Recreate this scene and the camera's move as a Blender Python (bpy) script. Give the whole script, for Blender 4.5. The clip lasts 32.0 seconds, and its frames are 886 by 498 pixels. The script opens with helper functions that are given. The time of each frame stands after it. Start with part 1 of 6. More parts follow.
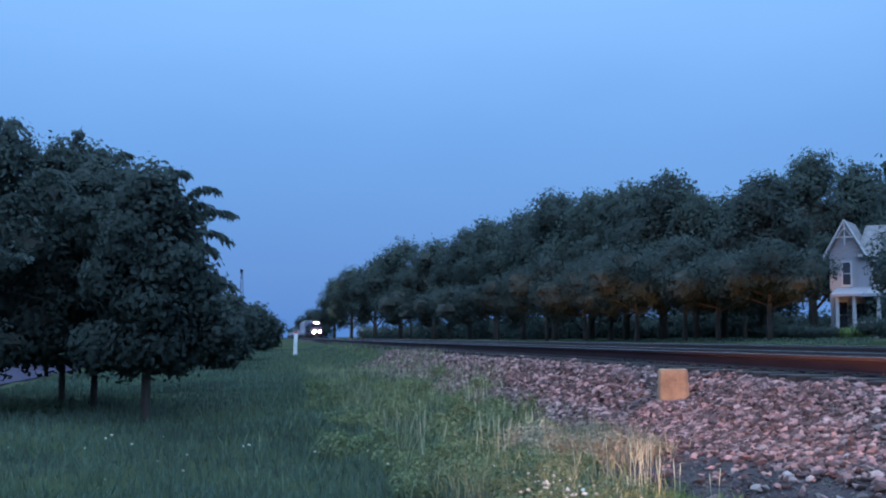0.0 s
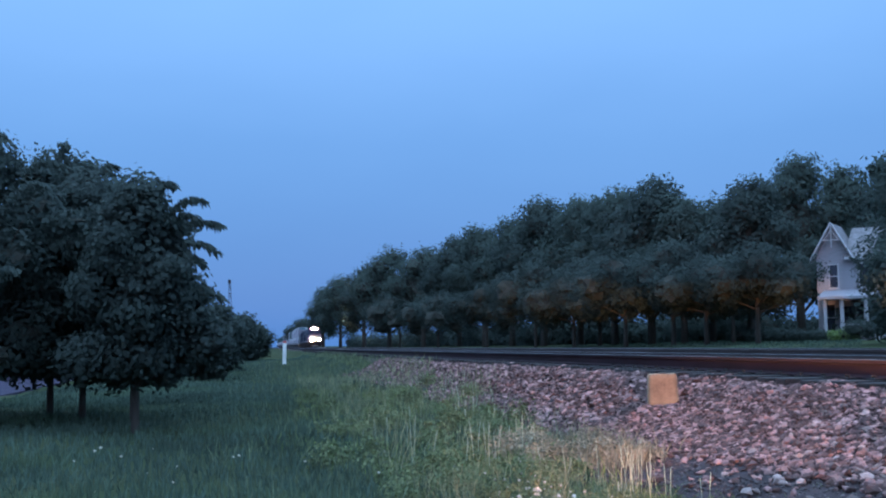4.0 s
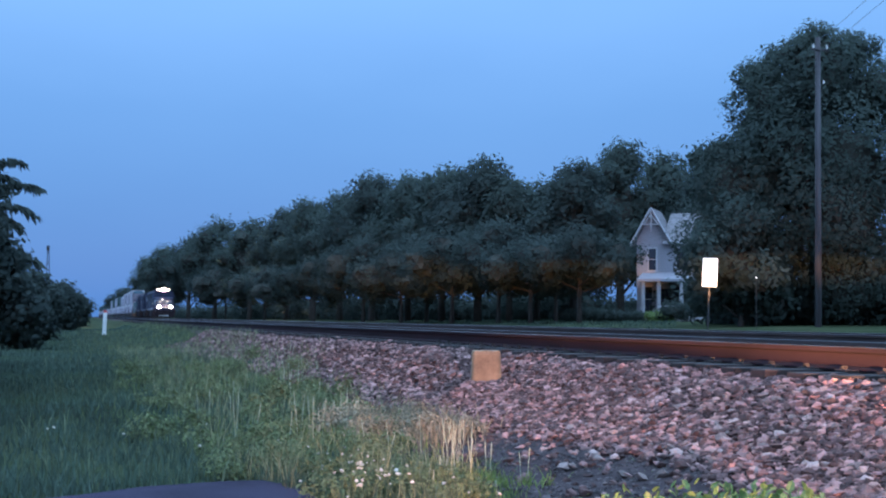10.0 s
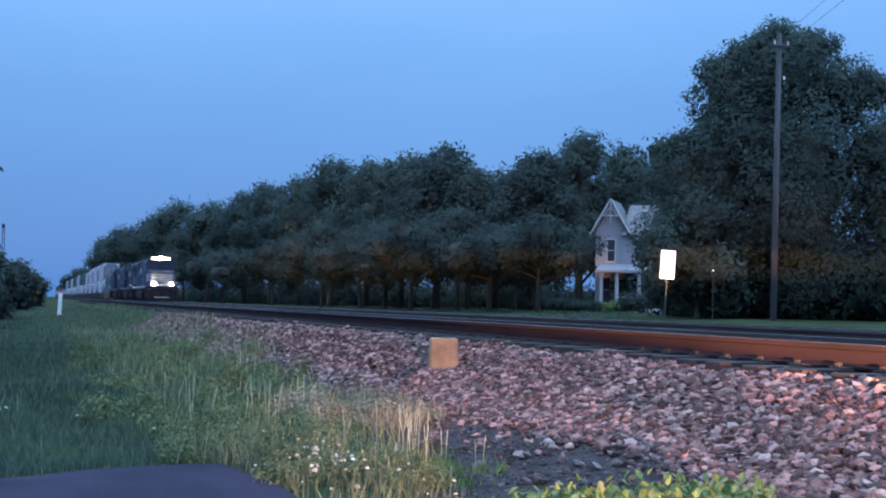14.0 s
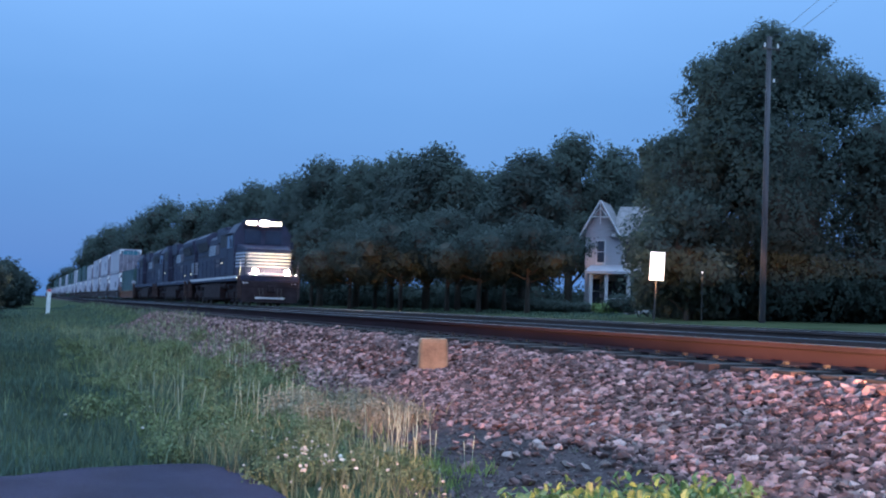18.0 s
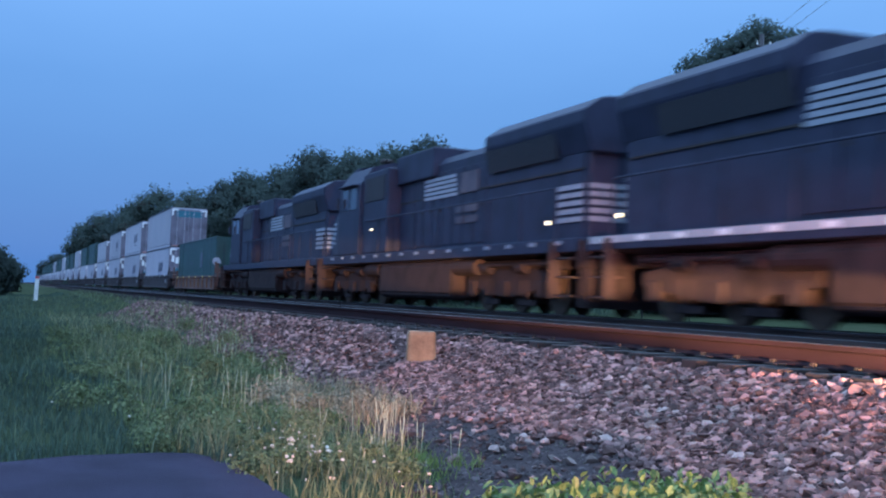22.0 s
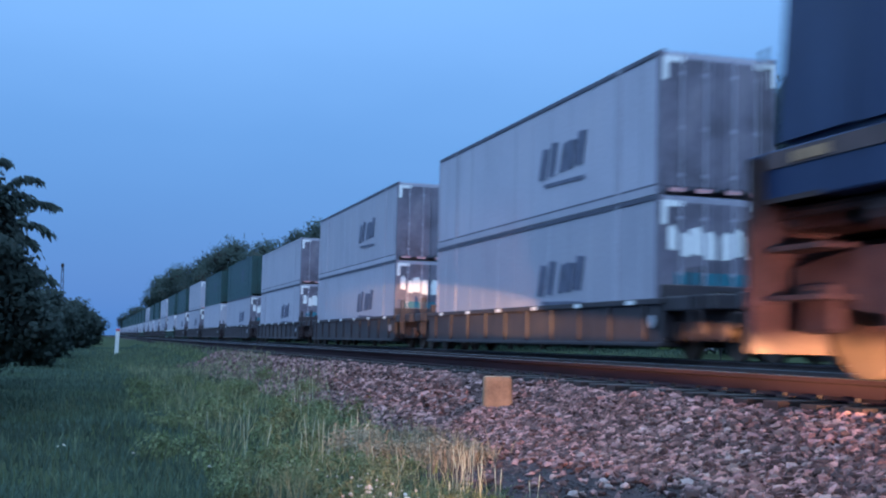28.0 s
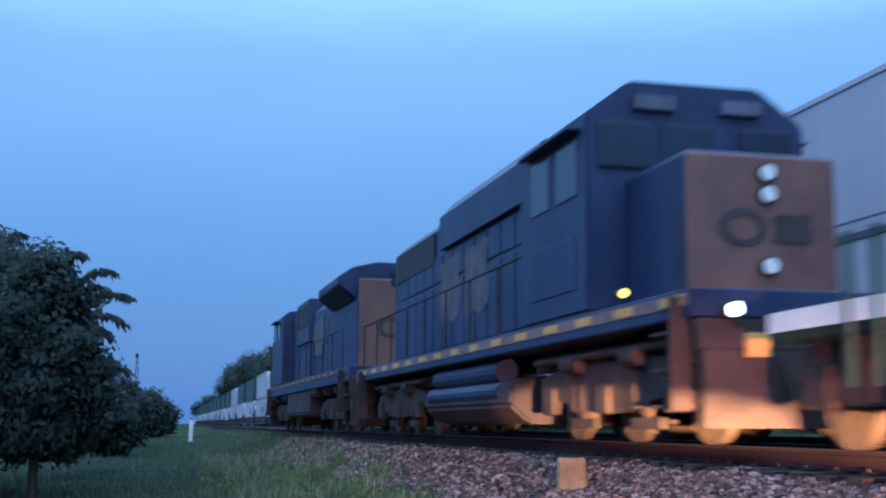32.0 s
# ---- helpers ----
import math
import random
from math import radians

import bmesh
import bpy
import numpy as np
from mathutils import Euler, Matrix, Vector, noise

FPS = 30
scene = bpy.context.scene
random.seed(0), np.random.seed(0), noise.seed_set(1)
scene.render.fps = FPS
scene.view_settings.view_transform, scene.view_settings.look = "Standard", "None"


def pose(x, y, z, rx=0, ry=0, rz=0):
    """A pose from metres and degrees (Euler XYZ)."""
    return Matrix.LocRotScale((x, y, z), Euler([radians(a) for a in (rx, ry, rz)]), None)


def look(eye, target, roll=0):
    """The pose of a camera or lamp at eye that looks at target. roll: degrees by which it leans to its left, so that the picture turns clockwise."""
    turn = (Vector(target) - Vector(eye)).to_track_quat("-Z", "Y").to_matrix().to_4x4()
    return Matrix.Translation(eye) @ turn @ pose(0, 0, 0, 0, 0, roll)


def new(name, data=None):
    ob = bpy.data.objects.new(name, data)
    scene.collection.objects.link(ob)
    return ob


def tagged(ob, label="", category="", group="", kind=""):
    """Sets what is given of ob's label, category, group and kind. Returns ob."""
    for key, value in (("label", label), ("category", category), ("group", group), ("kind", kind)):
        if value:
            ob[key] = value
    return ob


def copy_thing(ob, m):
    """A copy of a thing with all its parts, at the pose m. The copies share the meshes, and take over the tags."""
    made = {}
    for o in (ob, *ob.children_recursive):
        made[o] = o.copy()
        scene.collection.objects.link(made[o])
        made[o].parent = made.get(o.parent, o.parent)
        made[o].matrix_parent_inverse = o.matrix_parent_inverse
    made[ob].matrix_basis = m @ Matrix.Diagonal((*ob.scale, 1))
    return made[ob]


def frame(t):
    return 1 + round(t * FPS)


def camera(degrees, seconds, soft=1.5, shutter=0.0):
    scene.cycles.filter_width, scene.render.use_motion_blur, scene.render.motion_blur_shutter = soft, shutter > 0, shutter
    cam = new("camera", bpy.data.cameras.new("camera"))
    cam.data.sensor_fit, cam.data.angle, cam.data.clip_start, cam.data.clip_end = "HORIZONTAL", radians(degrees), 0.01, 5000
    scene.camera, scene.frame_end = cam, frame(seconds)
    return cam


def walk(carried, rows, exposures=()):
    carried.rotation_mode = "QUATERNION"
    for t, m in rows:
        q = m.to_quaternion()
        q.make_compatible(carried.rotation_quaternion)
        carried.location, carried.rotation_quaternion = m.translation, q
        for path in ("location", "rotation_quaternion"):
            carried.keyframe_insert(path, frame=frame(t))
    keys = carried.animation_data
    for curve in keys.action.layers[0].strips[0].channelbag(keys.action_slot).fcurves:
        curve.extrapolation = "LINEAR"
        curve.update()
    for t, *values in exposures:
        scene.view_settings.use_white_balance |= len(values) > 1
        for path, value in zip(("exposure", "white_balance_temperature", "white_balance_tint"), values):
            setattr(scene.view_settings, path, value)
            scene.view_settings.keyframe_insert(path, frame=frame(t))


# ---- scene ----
cam = camera(40.23, 32.0, soft=2.1, shutter=0.7)
EYE = Vector((0.0, 0.0, 0.20))
# seconds, yaw (to the left of the track's line), pitch, roll
PATH = [
    (0.0, -7.92, 4.17, -0.08), (0.5, -7.96, 4.24, -0.22), (1.0, -7.97, 4.36, -0.44), (1.5, -8.04, 4.45, -0.48),
    (2.0, -8.09, 4.54, -0.59), (2.5, -8.12, 4.61, -0.78), (3.0, -8.17, 4.64, -0.9), (3.5, -8.27, 4.59, -0.91),
    (5.5, -9.64, 4.36, -0.5), (6.0, -10.04, 4.28, -0.44), (6.5, -10.45, 4.19, -0.29), (7.0, -11.12, 4.07, -0.27),
    (7.5, -12.2, 3.88, -0.17), (8.0, -13.54, 3.73, -0.07), (8.5, -14.26, 3.64, 0.02), (9.0, -15.27, 3.6, -0.04),
    (9.5, -15.8, 3.5, 0.01), (10.0, -16.56, 3.3, 0.35), (10.5, -16.97, 3.15, 0.65), (11.0, -17.23, 3.03, 0.78),
    (11.5, -17.55, 2.93, 0.94), (12.0, -17.84, 2.85, 1.06), (12.5, -18.06, 2.79, 1.26), (13.0, -18.26, 2.75, 1.33),
    (13.5, -18.41, 2.73, 1.37), (14.0, -18.47, 2.72, 1.45), (14.5, -18.52, 2.73, 1.43), (16.5, -18.69, 2.8, 1.56),
    (17.0, -18.77, 2.82, 1.64), (17.5, -18.86, 2.82, 1.66), (18.0, -18.95, 2.76, 1.7), (18.5, -19.0, 2.71, 1.74),
    (19.0, -19.06, 2.67, 1.87), (19.5, -19.11, 2.66, 1.94), (20.0, -19.14, 2.61, 2.13), (20.5, -19.21, 2.57, 2.25),
    (21.0, -19.29, 2.51, 2.36), (21.5, -19.4, 2.47, 2.47), (22.0, -19.45, 2.44, 2.54), (22.5, -19.51, 2.41, 2.6),
    (23.0, -19.55, 2.41, 2.65), (23.5, -19.56, 2.41, 2.72), (24.0, -19.55, 2.41, 2.71), (24.5, -19.51, 2.38, 2.8),
    (25.0, -19.43, 2.34, 2.71), (25.5, -17.63, 2.45, 2.52), (25.6, -17.4, 3.2, 2.4), (26.0, -16.73, 3.44, 2.1), (26.5, -16.26, 3.67, 1.49),
    (28.5, -15.8, 4.53, 1.4), (29.0, -15.4, 5.43, 1.28), (29.1, -15.2, 6.45, 1.2), (29.3, -14.85, 7.6, 1.08), (29.5, -14.48, 7.66, 0.95), (30.0, -13.88, 7.89, 0.64),
    (30.5, -13.25, 8.17, 0.29), (31.0, -12.95, 8.26, 0.25), (31.5, -12.83, 8.26, 0.31), (32.0, -12.59, 8.28, 0.26),
]


def aim(yaw, pitch):
    a, e = radians(yaw), radians(pitch)
    return Vector((-math.sin(a) * math.cos(e), math.cos(a) * math.cos(e), math.sin(e)))


walk(cam, [(t, look(EYE, EYE + aim(yaw, pitch), roll)) for t, yaw, pitch, roll in PATH],
     [(0, 0.15, 5950, 15), (12, 0.2, 5950, 15), (18, 0.1, 5850, 15), (22, 0.05, 5710, 15), (26, 0.05, 5710, 14), (32, 0.1, 5740, 13)])

# ---- light ----
world = bpy.data.worlds.new("dusk_sky")
scene.world = world
world.use_nodes = True
wn, wl = world.node_tree.nodes, world.node_tree.links
wn.clear()
w_out, w_bg, w_bg2, w_add = wn.new("ShaderNodeOutputWorld"), wn.new("ShaderNodeBackground"), wn.new("ShaderNodeBackground"), wn.new("ShaderNodeAddShader")
sky = wn.new("ShaderNodeTexSky")
sky.sky_type, sky.sun_disc = "NISHITA", False
sky.sun_elevation, sky.sun_rotation = radians(2.0), radians(200)
w_bg.inputs["Strength"].default_value = 0.02
wl.new(sky.outputs["Color"], w_bg.inputs["Color"])
w_co, w_sep, w_ramp = wn.new("ShaderNodeTexCoord"), wn.new("ShaderNodeSeparateXYZ"), wn.new("ShaderNodeValToRGB")
w_noise, w_mix = wn.new("ShaderNodeTexNoise"), wn.new("ShaderNodeMath")
w_noise.inputs["Scale"].default_value, w_noise.inputs["Detail"].default_value = 2.6, 4.0
w_stretch = wn.new("ShaderNodeMapping")
w_stretch.inputs["Scale"].default_value = (1.0, 1.0, 2.6)
wl.new(w_co.outputs["Generated"], w_stretch.inputs["Vector"])
w_mix.operation = "MULTIPLY_ADD"
wl.new(w_co.outputs["Generated"], w_sep.inputs[0])
wl.new(w_stretch.outputs[0], w_noise.inputs["Vector"])
wl.new(w_noise.outputs["Fac"], w_mix.inputs[0])
w_mix.inputs[1].default_value = 0.09
w_low = wn.new("ShaderNodeMath")
w_low.operation = "SUBTRACT"
w_low.inputs[1].default_value = 0.005
wl.new(w_sep.outputs["Z"], w_low.inputs[0])
wl.new(w_low.outputs[0], w_mix.inputs[2])
wl.new(w_mix.outputs[0], w_ramp.inputs["Fac"])
ramp = w_ramp.color_ramp
ramp.elements[0].position, ramp.elements[0].color = 0.0, (0.024, 0.068, 0.163, 1)
ramp.elements[1].position, ramp.elements[1].color = 1.0, (0.52, 0.80, 1.08, 1)
for at, col in ((0.1, (0.030, 0.085, 0.190, 1)), (0.2, (0.044, 0.109, 0.220, 1)), (0.34, (0.078, 0.16, 0.285, 1)), (0.5, (0.22, 0.375, 0.60, 1))):
    ramp.elements.new(at).color = col
wl.new(w_ramp.outputs["Color"], w_bg2.inputs["Color"])
w_bg2.inputs["Strength"].default_value = 3.0
wl.new(w_bg.outputs[0], w_add.inputs[0])
wl.new(w_bg2.outputs[0], w_add.inputs[1])
wl.new(w_add.outputs[0], w_out.inputs["Surface"])

sun = new("sun", bpy.data.lights.new("sun", "SUN"))
sun.data.energy, sun.data.angle, sun.data.color = 0.55, radians(50), (0.66, 0.80, 1.0)
sun.matrix_world = look((0, 0, 12), (8, 20, 0))

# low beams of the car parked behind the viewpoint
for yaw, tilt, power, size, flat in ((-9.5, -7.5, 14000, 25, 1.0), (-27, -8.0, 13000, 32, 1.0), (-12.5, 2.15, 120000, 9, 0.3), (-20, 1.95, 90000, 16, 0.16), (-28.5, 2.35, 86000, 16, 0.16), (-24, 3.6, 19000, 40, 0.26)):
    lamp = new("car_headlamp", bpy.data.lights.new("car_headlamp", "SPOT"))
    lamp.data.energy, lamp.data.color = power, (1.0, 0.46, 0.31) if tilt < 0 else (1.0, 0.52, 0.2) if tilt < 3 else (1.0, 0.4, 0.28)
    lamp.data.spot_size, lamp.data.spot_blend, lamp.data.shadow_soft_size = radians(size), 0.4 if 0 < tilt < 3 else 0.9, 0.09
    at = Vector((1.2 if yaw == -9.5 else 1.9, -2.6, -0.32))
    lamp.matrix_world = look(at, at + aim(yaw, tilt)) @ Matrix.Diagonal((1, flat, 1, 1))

# ---- materials ----


def mat(name, color, rough=0.6, metal=0.0, var=0.25, scale=6.0, bump=0.15, fine=60.0, tint=None, island=0.0, per_object=0.0,
        stretch=(1, 1, 1), emit=None, power=0.0, spec=0.5, leaf=0.0, skew=1.0, puff=False):
    """Base colour varied at two scales, with fine relief; tint: a second colour that noise patches bring in."""
    m = bpy.data.materials.new(name)
    m.use_nodes = True
    n, l = m.node_tree.nodes, m.node_tree.links
    b = n["Principled BSDF"]
    b.inputs["Roughness"].default_value, b.inputs["Metallic"].default_value = rough, metal
    b.inputs["Specular IOR Level"].default_value = spec
    co, mp = n.new("ShaderNodeTexCoord"), n.new("ShaderNodeMapping")
    mp.inputs["Scale"].default_value = stretch
    l.new(co.outputs["Object"], mp.inputs["Vector"])
    big, small = n.new("ShaderNodeTexNoise"), n.new("ShaderNodeTexNoise")
    big.inputs["Scale"].default_value, big.inputs["Detail"].default_value = scale, 5.0
    small.inputs["Scale"].default_value, small.inputs["Detail"].default_value = fine, 3.0
    l.new(mp.outputs[0], big.inputs["Vector"])
    l.new(mp.outputs[0], small.inputs["Vector"])
    rampn = n.new("ShaderNodeValToRGB")
    dark = [c * (1 - var) for c in color]
    other = tint if tint else [min(1.0, c * (1 + var)) for c in color]
    cr = rampn.color_ramp
    cr.elements[0].position, cr.elements[0].color = 0.32, (*dark, 1)
    cr.elements[1].position, cr.elements[1].color = 0.72, (*other, 1)
    cr.elements.new(0.5).color = (*color, 1)
    l.new(big.outputs["Fac"], rampn.inputs["Fac"])
    mul = n.new("ShaderNodeMix")
    mul.data_type, mul.blend_type = "RGBA", "MULTIPLY"
    mul.inputs["Factor"].default_value = 0.35
    l.new(rampn.outputs["Color"], mul.inputs["A"])
    l.new(small.outputs["Fac"], mul.inputs["B"])
    last = mul.outputs["Result"]
    source = None
    if island:
        source, amount = n.new("ShaderNodeNewGeometry").outputs["Random Per Island"], island
    elif per_object:
        source, amount = n.new("ShaderNodeObjectInfo").outputs["Random"], per_object
    if source is not None:
        rng = n.new("ShaderNodeMapRange")
        rng.inputs["To Min"].default_value, rng.inputs["To Max"].default_value = 1 - amount, 1 + amount * skew
        bend = n.new("ShaderNodeMath")
        bend.operation = "POWER"
        bend.inputs[1].default_value = skew
        l.new(source, bend.inputs[0])
        l.new(bend.outputs[0], rng.inputs["Value"])
        hsv = n.new("ShaderNodeHueSaturation")
        l.new(rng.outputs[0], hsv.inputs["Value"])
        l.new(last, hsv.inputs["Color"])
        last = hsv.outputs["Color"]
    l.new(last, b.inputs["Base Color"])
    if bump:
        bp = n.new("ShaderNodeBump")
        bp.inputs["Strength"].default_value, bp.inputs["Distance"].default_value = bump, 0.02
        l.new(small.outputs["Fac"], bp.inputs["Height"])
        l.new(bp.outputs[0], b.inputs["Normal"])
    if puff:
        # leaves take the roundness of the clump that they grow on
        at_, tr, own = n.new("ShaderNodeAttribute"), n.new("ShaderNodeVectorTransform"), n.new("ShaderNodeNewGeometry")
        at_.attribute_name = "puff"
        tr.vector_type, tr.convert_from, tr.convert_to = "VECTOR", "OBJECT", "WORLD"
        few, both, unit = n.new("ShaderNodeVectorMath"), n.new("ShaderNodeVectorMath"), n.new("ShaderNodeVectorMath")
        few.operation, both.operation, unit.operation = "SCALE", "ADD", "NORMALIZE"
        few.inputs["Scale"].default_value = 0.02
        l.new(at_.outputs["Vector"], tr.inputs[0])
        l.new(own.outputs["Normal"], few.inputs[0])
        l.new(tr.outputs[0], both.inputs[0])
        l.new(few.outputs[0], both.inputs[1])
        l.new(both.outputs[0], unit.inputs[0])
        l.new(unit.outputs[0], b.inputs["Normal"])
    if leaf:
        thin, join = n.new("ShaderNodeBsdfTranslucent"), n.new("ShaderNodeMixShader")
        join.inputs[0].default_value = leaf
        l.new(last, thin.inputs["Color"])
        l.new(b.outputs[0], join.inputs[1])
        l.new(thin.outputs[0], join.inputs[2])
        l.new(join.outputs[0], n["Material Output"].inputs["Surface"])
    if emit:
        b.inputs["Emission Color"].default_value, b.inputs["Emission Strength"].default_value = (*emit, 1), power
    return m


M_SOIL = mat("ground_grass", (0.04, 0.055, 0.028), 0.95, var=0.4, scale=0.35, fine=9, bump=0.6, tint=(0.055, 0.062, 0.035), spec=0.02)
M_GRAVEL = mat("ballast_gravel", (0.056, 0.043, 0.045), 0.95, var=0.4, scale=2.5, fine=24, bump=0.9, spec=0.05)
M_STONE = mat("ballast_stone", (0.166, 0.102, 0.097), 0.9, var=0.35, scale=9, island=0.6, skew=2.4, spec=0.15, tint=(0.205, 0.13, 0.114))
M_STONE1 = mat("loose_ballast_stone", (0.22, 0.165, 0.15), 0.85, var=0.3, scale=9, per_object=0.45, skew=2.0, tint=(0.29, 0.2, 0.18))
M_CHIP = mat("dark_gravel_chips", (0.075, 0.058, 0.06), 0.95, var=0.3, scale=9, island=0.45, skew=1.6)
M_ASPHALT = mat("asphalt", (0.042, 0.036, 0.064), 0.9, var=0.3, scale=1.2, fine=160, bump=0.8, spec=0.15)
M_RAIL = mat("rusty_rail", (0.0175, 0.0082, 0.0125), 0.9, 0.0, spec=0.15, var=0.35, scale=3, fine=80, stretch=(1, 0.25, 1), tint=(0.0225, 0.0108, 0.0155))
M_SHINE = mat("polished_railhead", (0.45, 0.46, 0.48), 0.28, 0.95, var=0.15, scale=2, stretch=(1, 0.1, 1), bump=0.03)
# rails behind the near one: its lamp shadow is put into this brown
M_RAILSHADE = mat("shade_toned_rail", (0.06, 0.038, 0.034), 0.7, 0.3, var=0.35, scale=3, fine=80, stretch=(1, 0.25, 1))
M_TIE = mat("creosoted_wood", (0.017, 0.012, 0.012), 0.9, var=0.35, scale=5, stretch=(0.4, 3, 3), per_object=0.3)
M_IRON = mat("dark_iron", (0.05, 0.04, 0.038), 0.75, 0.5, var=0.3, scale=8)
M_BLACK = mat("black_loco_paint", (0.022, 0.026, 0.056), 0.6, var=0.3, scale=1.5, fine=30, tint=(0.030, 0.035, 0.070), bump=0.05, spec=0.3)
M_WHITE = mat("white_paint", (0.72, 0.72, 0.70), 0.55, var=0.12, scale=2, bump=0.04)
M_UNDER = mat("grimy_underframe", (0.05, 0.036, 0.037), 0.85, 0.0, var=0.4, scale=2.5, fine=25, bump=0.4, spec=0.2, tint=(0.075, 0.05, 0.045))
# darker version of the underframe colour, for the black locomotives
M_UNDER_DARK = mat("dark_underframe", (0.03, 0.022, 0.025), 0.9, var=0.4, scale=2.0, fine=25, bump=0.3, spec=0.12, tint=(0.042, 0.029, 0.03))
M_TANK = mat("dusty_fuel_tank", (0.055, 0.045, 0.054), 0.8, var=0.35, scale=1.2, fine=20, bump=0.2, spec=0.2, tint=(0.072, 0.056, 0.06))
M_WHEEL = mat("wheel_steel", (0.10, 0.068, 0.05), 0.7, 0.2, var=0.3, scale=5)
M_NAVY = mat("dark_blue_loco_paint", (0.018, 0.032, 0.088), 0.5, var=0.3, scale=1.3, fine=25, tint=(0.030, 0.050, 0.115), bump=0.05, stretch=(1, 1, 0.4), spec=0.35)
M_ORANGE = mat("faded_orange_paint", (0.185, 0.082, 0.068), 0.6, var=0.25, scale=2, bump=0.06)
M_FADED = mat("faded_peach_paint", (0.20, 0.13, 0.13), 0.6, var=0.3, scale=2.5, bump=0.04)
M_RUSTY = mat("sooty_orange_paint", (0.15, 0.072, 0.057), 0.7, var=0.45, scale=1.1, fine=14, stretch=(1, 1, 0.4), tint=(0.2, 0.092, 0.07), bump=0.08)
M_SMUT = mat("dark_brown_lettering", (0.055, 0.036, 0.038), 0.7, var=0.3, scale=4)
M_SILL = mat("rust_brown_sill_paint", (0.092, 0.057, 0.056), 0.7, var=0.35, scale=3, fine=30, bump=0.1)
M_GHOST = mat("ghosted_peach_paint", (0.085, 0.07, 0.096), 0.6, var=0.6, scale=2.0, bump=0.04, tint=(0.145, 0.102, 0.113))
M_YELLOW = mat("yellow_reflective_tape", (0.9, 0.55, 0.05), 0.35, var=0.1, scale=8)
M_TAPE = mat("white_reflective_tape", (0.9, 0.9, 0.88), 0.3, var=0.05, scale=8)
M_RED = mat("red_reflective_tape", (0.55, 0.05, 0.05), 0.35, var=0.1, scale=8)
M_PINK = mat("worn_pink_reflective_tape", (0.8, 0.42, 0.42), 0.35, var=0.1, scale=8)
M_CONT = mat("pale_grey_container_paint", (0.42, 0.41, 0.48), 0.55, var=0.08, scale=0.5, fine=14, tint=(0.45, 0.43, 0.49), bump=0.03, per_object=0.12)
M_DOOR = mat("grubby_container_door", (0.165, 0.15, 0.195), 0.6, var=0.5, scale=1.3, fine=10, stretch=(1, 1, 0.8), tint=(0.255, 0.23, 0.265), bump=0.08)
M_TEAL = mat("teal_patch", (0.028, 0.165, 0.225), 0.5, var=0.2, scale=3)
M_GREEN = mat("dark_green_container_paint", (0.008, 0.047, 0.044), 0.5, var=0.25, scale=1.2, fine=16, tint=(0.012, 0.06, 0.055), bump=0.05)
M_SIDE = mat("grey_side_emblem", (0.10, 0.105, 0.16), 0.6, var=0.3, scale=3)
M_TOPRAIL_SHADE = mat("dark_grey_rail_and_shade", (0.07, 0.07, 0.10), 0.6, var=0.2, scale=4)
M_WELL = mat("brown_well_car_paint", (0.036, 0.03, 0.038), 0.75, var=0.35, scale=1.6, fine=20, tint=(0.055, 0.041, 0.04), bump=0.12)
M_WELLO = mat("orange_well_car_paint", (0.10, 0.045, 0.034), 0.7, var=0.35, scale=1.6, fine=20, tint=(0.125, 0.055, 0.038), bump=0.12)
# brighter copy of the car's orange, so its ribs look lit
M_RIB = mat("lit_rib_orange", (0.19, 0.085, 0.036), 0.7, var=0.3, scale=2, fine=20, bump=0.1)
M_WELLG = mat("green_well_car_paint", (0.018, 0.055, 0.038), 0.7, var=0.3, scale=1.6, fine=20, bump=0.12)
M_GLASS = mat("dark_cab_glass", (0.02, 0.03, 0.055), 0.15, var=0.1, scale=3, bump=0.0)
M_GRILLE = mat("radiator_grille", (0.012, 0.014, 0.024), 0.8, var=0.3, scale=20, stretch=(1, 1, 8), bump=0.4)
M_BEAM = mat("headlight_lens", (0.9, 0.8, 0.6), 0.2, bump=0, emit=(1.0, 0.74, 0.42), power=12000)
M_BOARD = mat("lit_number_board", (0.9, 0.85, 0.7), 0.3, bump=0, emit=(1.0, 0.80, 0.52), power=9)
M_DITCH = mat("ditch_light_lens", (0.9, 0.8, 0.6), 0.2, bump=0, emit=(1.0, 0.72, 0.38), power=12000)
M_STEPL = mat("step_light_lens", (0.9, 0.8, 0.6), 0.2, bump=0, emit=(1.0, 0.78, 0.45), power=6)
M_COOL = mat("cool_ditch_light_lens", (0.85, 0.95, 0.85), 0.2, bump=0, emit=(0.75, 1.0, 0.82), power=6)
M_NUMB = mat("pale_number_board", (0.31, 0.33, 0.38), 0.4, var=0.15, scale=6, bump=0)
M_DULL = mat("dull_amber_tape", (0.34, 0.2, 0.1), 0.6, var=0.35, scale=5, bump=0)
M_AMBER = mat("amber_reflective_tape", (0.66, 0.35, 0.09), 0.4, var=0.2, scale=5, bump=0)
M_MARK = mat("amber_marker_lens", (0.9, 0.6, 0.1), 0.2, bump=0, emit=(1.0, 0.72, 0.12), power=3)
# reflective sheeting, not a lamp: emission stands in for returned headlamp light
M_SIGN = mat("reflective_face_emission", (0.95, 0.95, 0.92), 0.4, var=0.03, bump=0, emit=(1.0, 0.97, 0.93), power=1.3)
M_BARK = mat("bark", (0.06, 0.05, 0.042), 0.95, var=0.4, scale=4, fine=30, stretch=(3, 3, 0.5), bump=0.8)
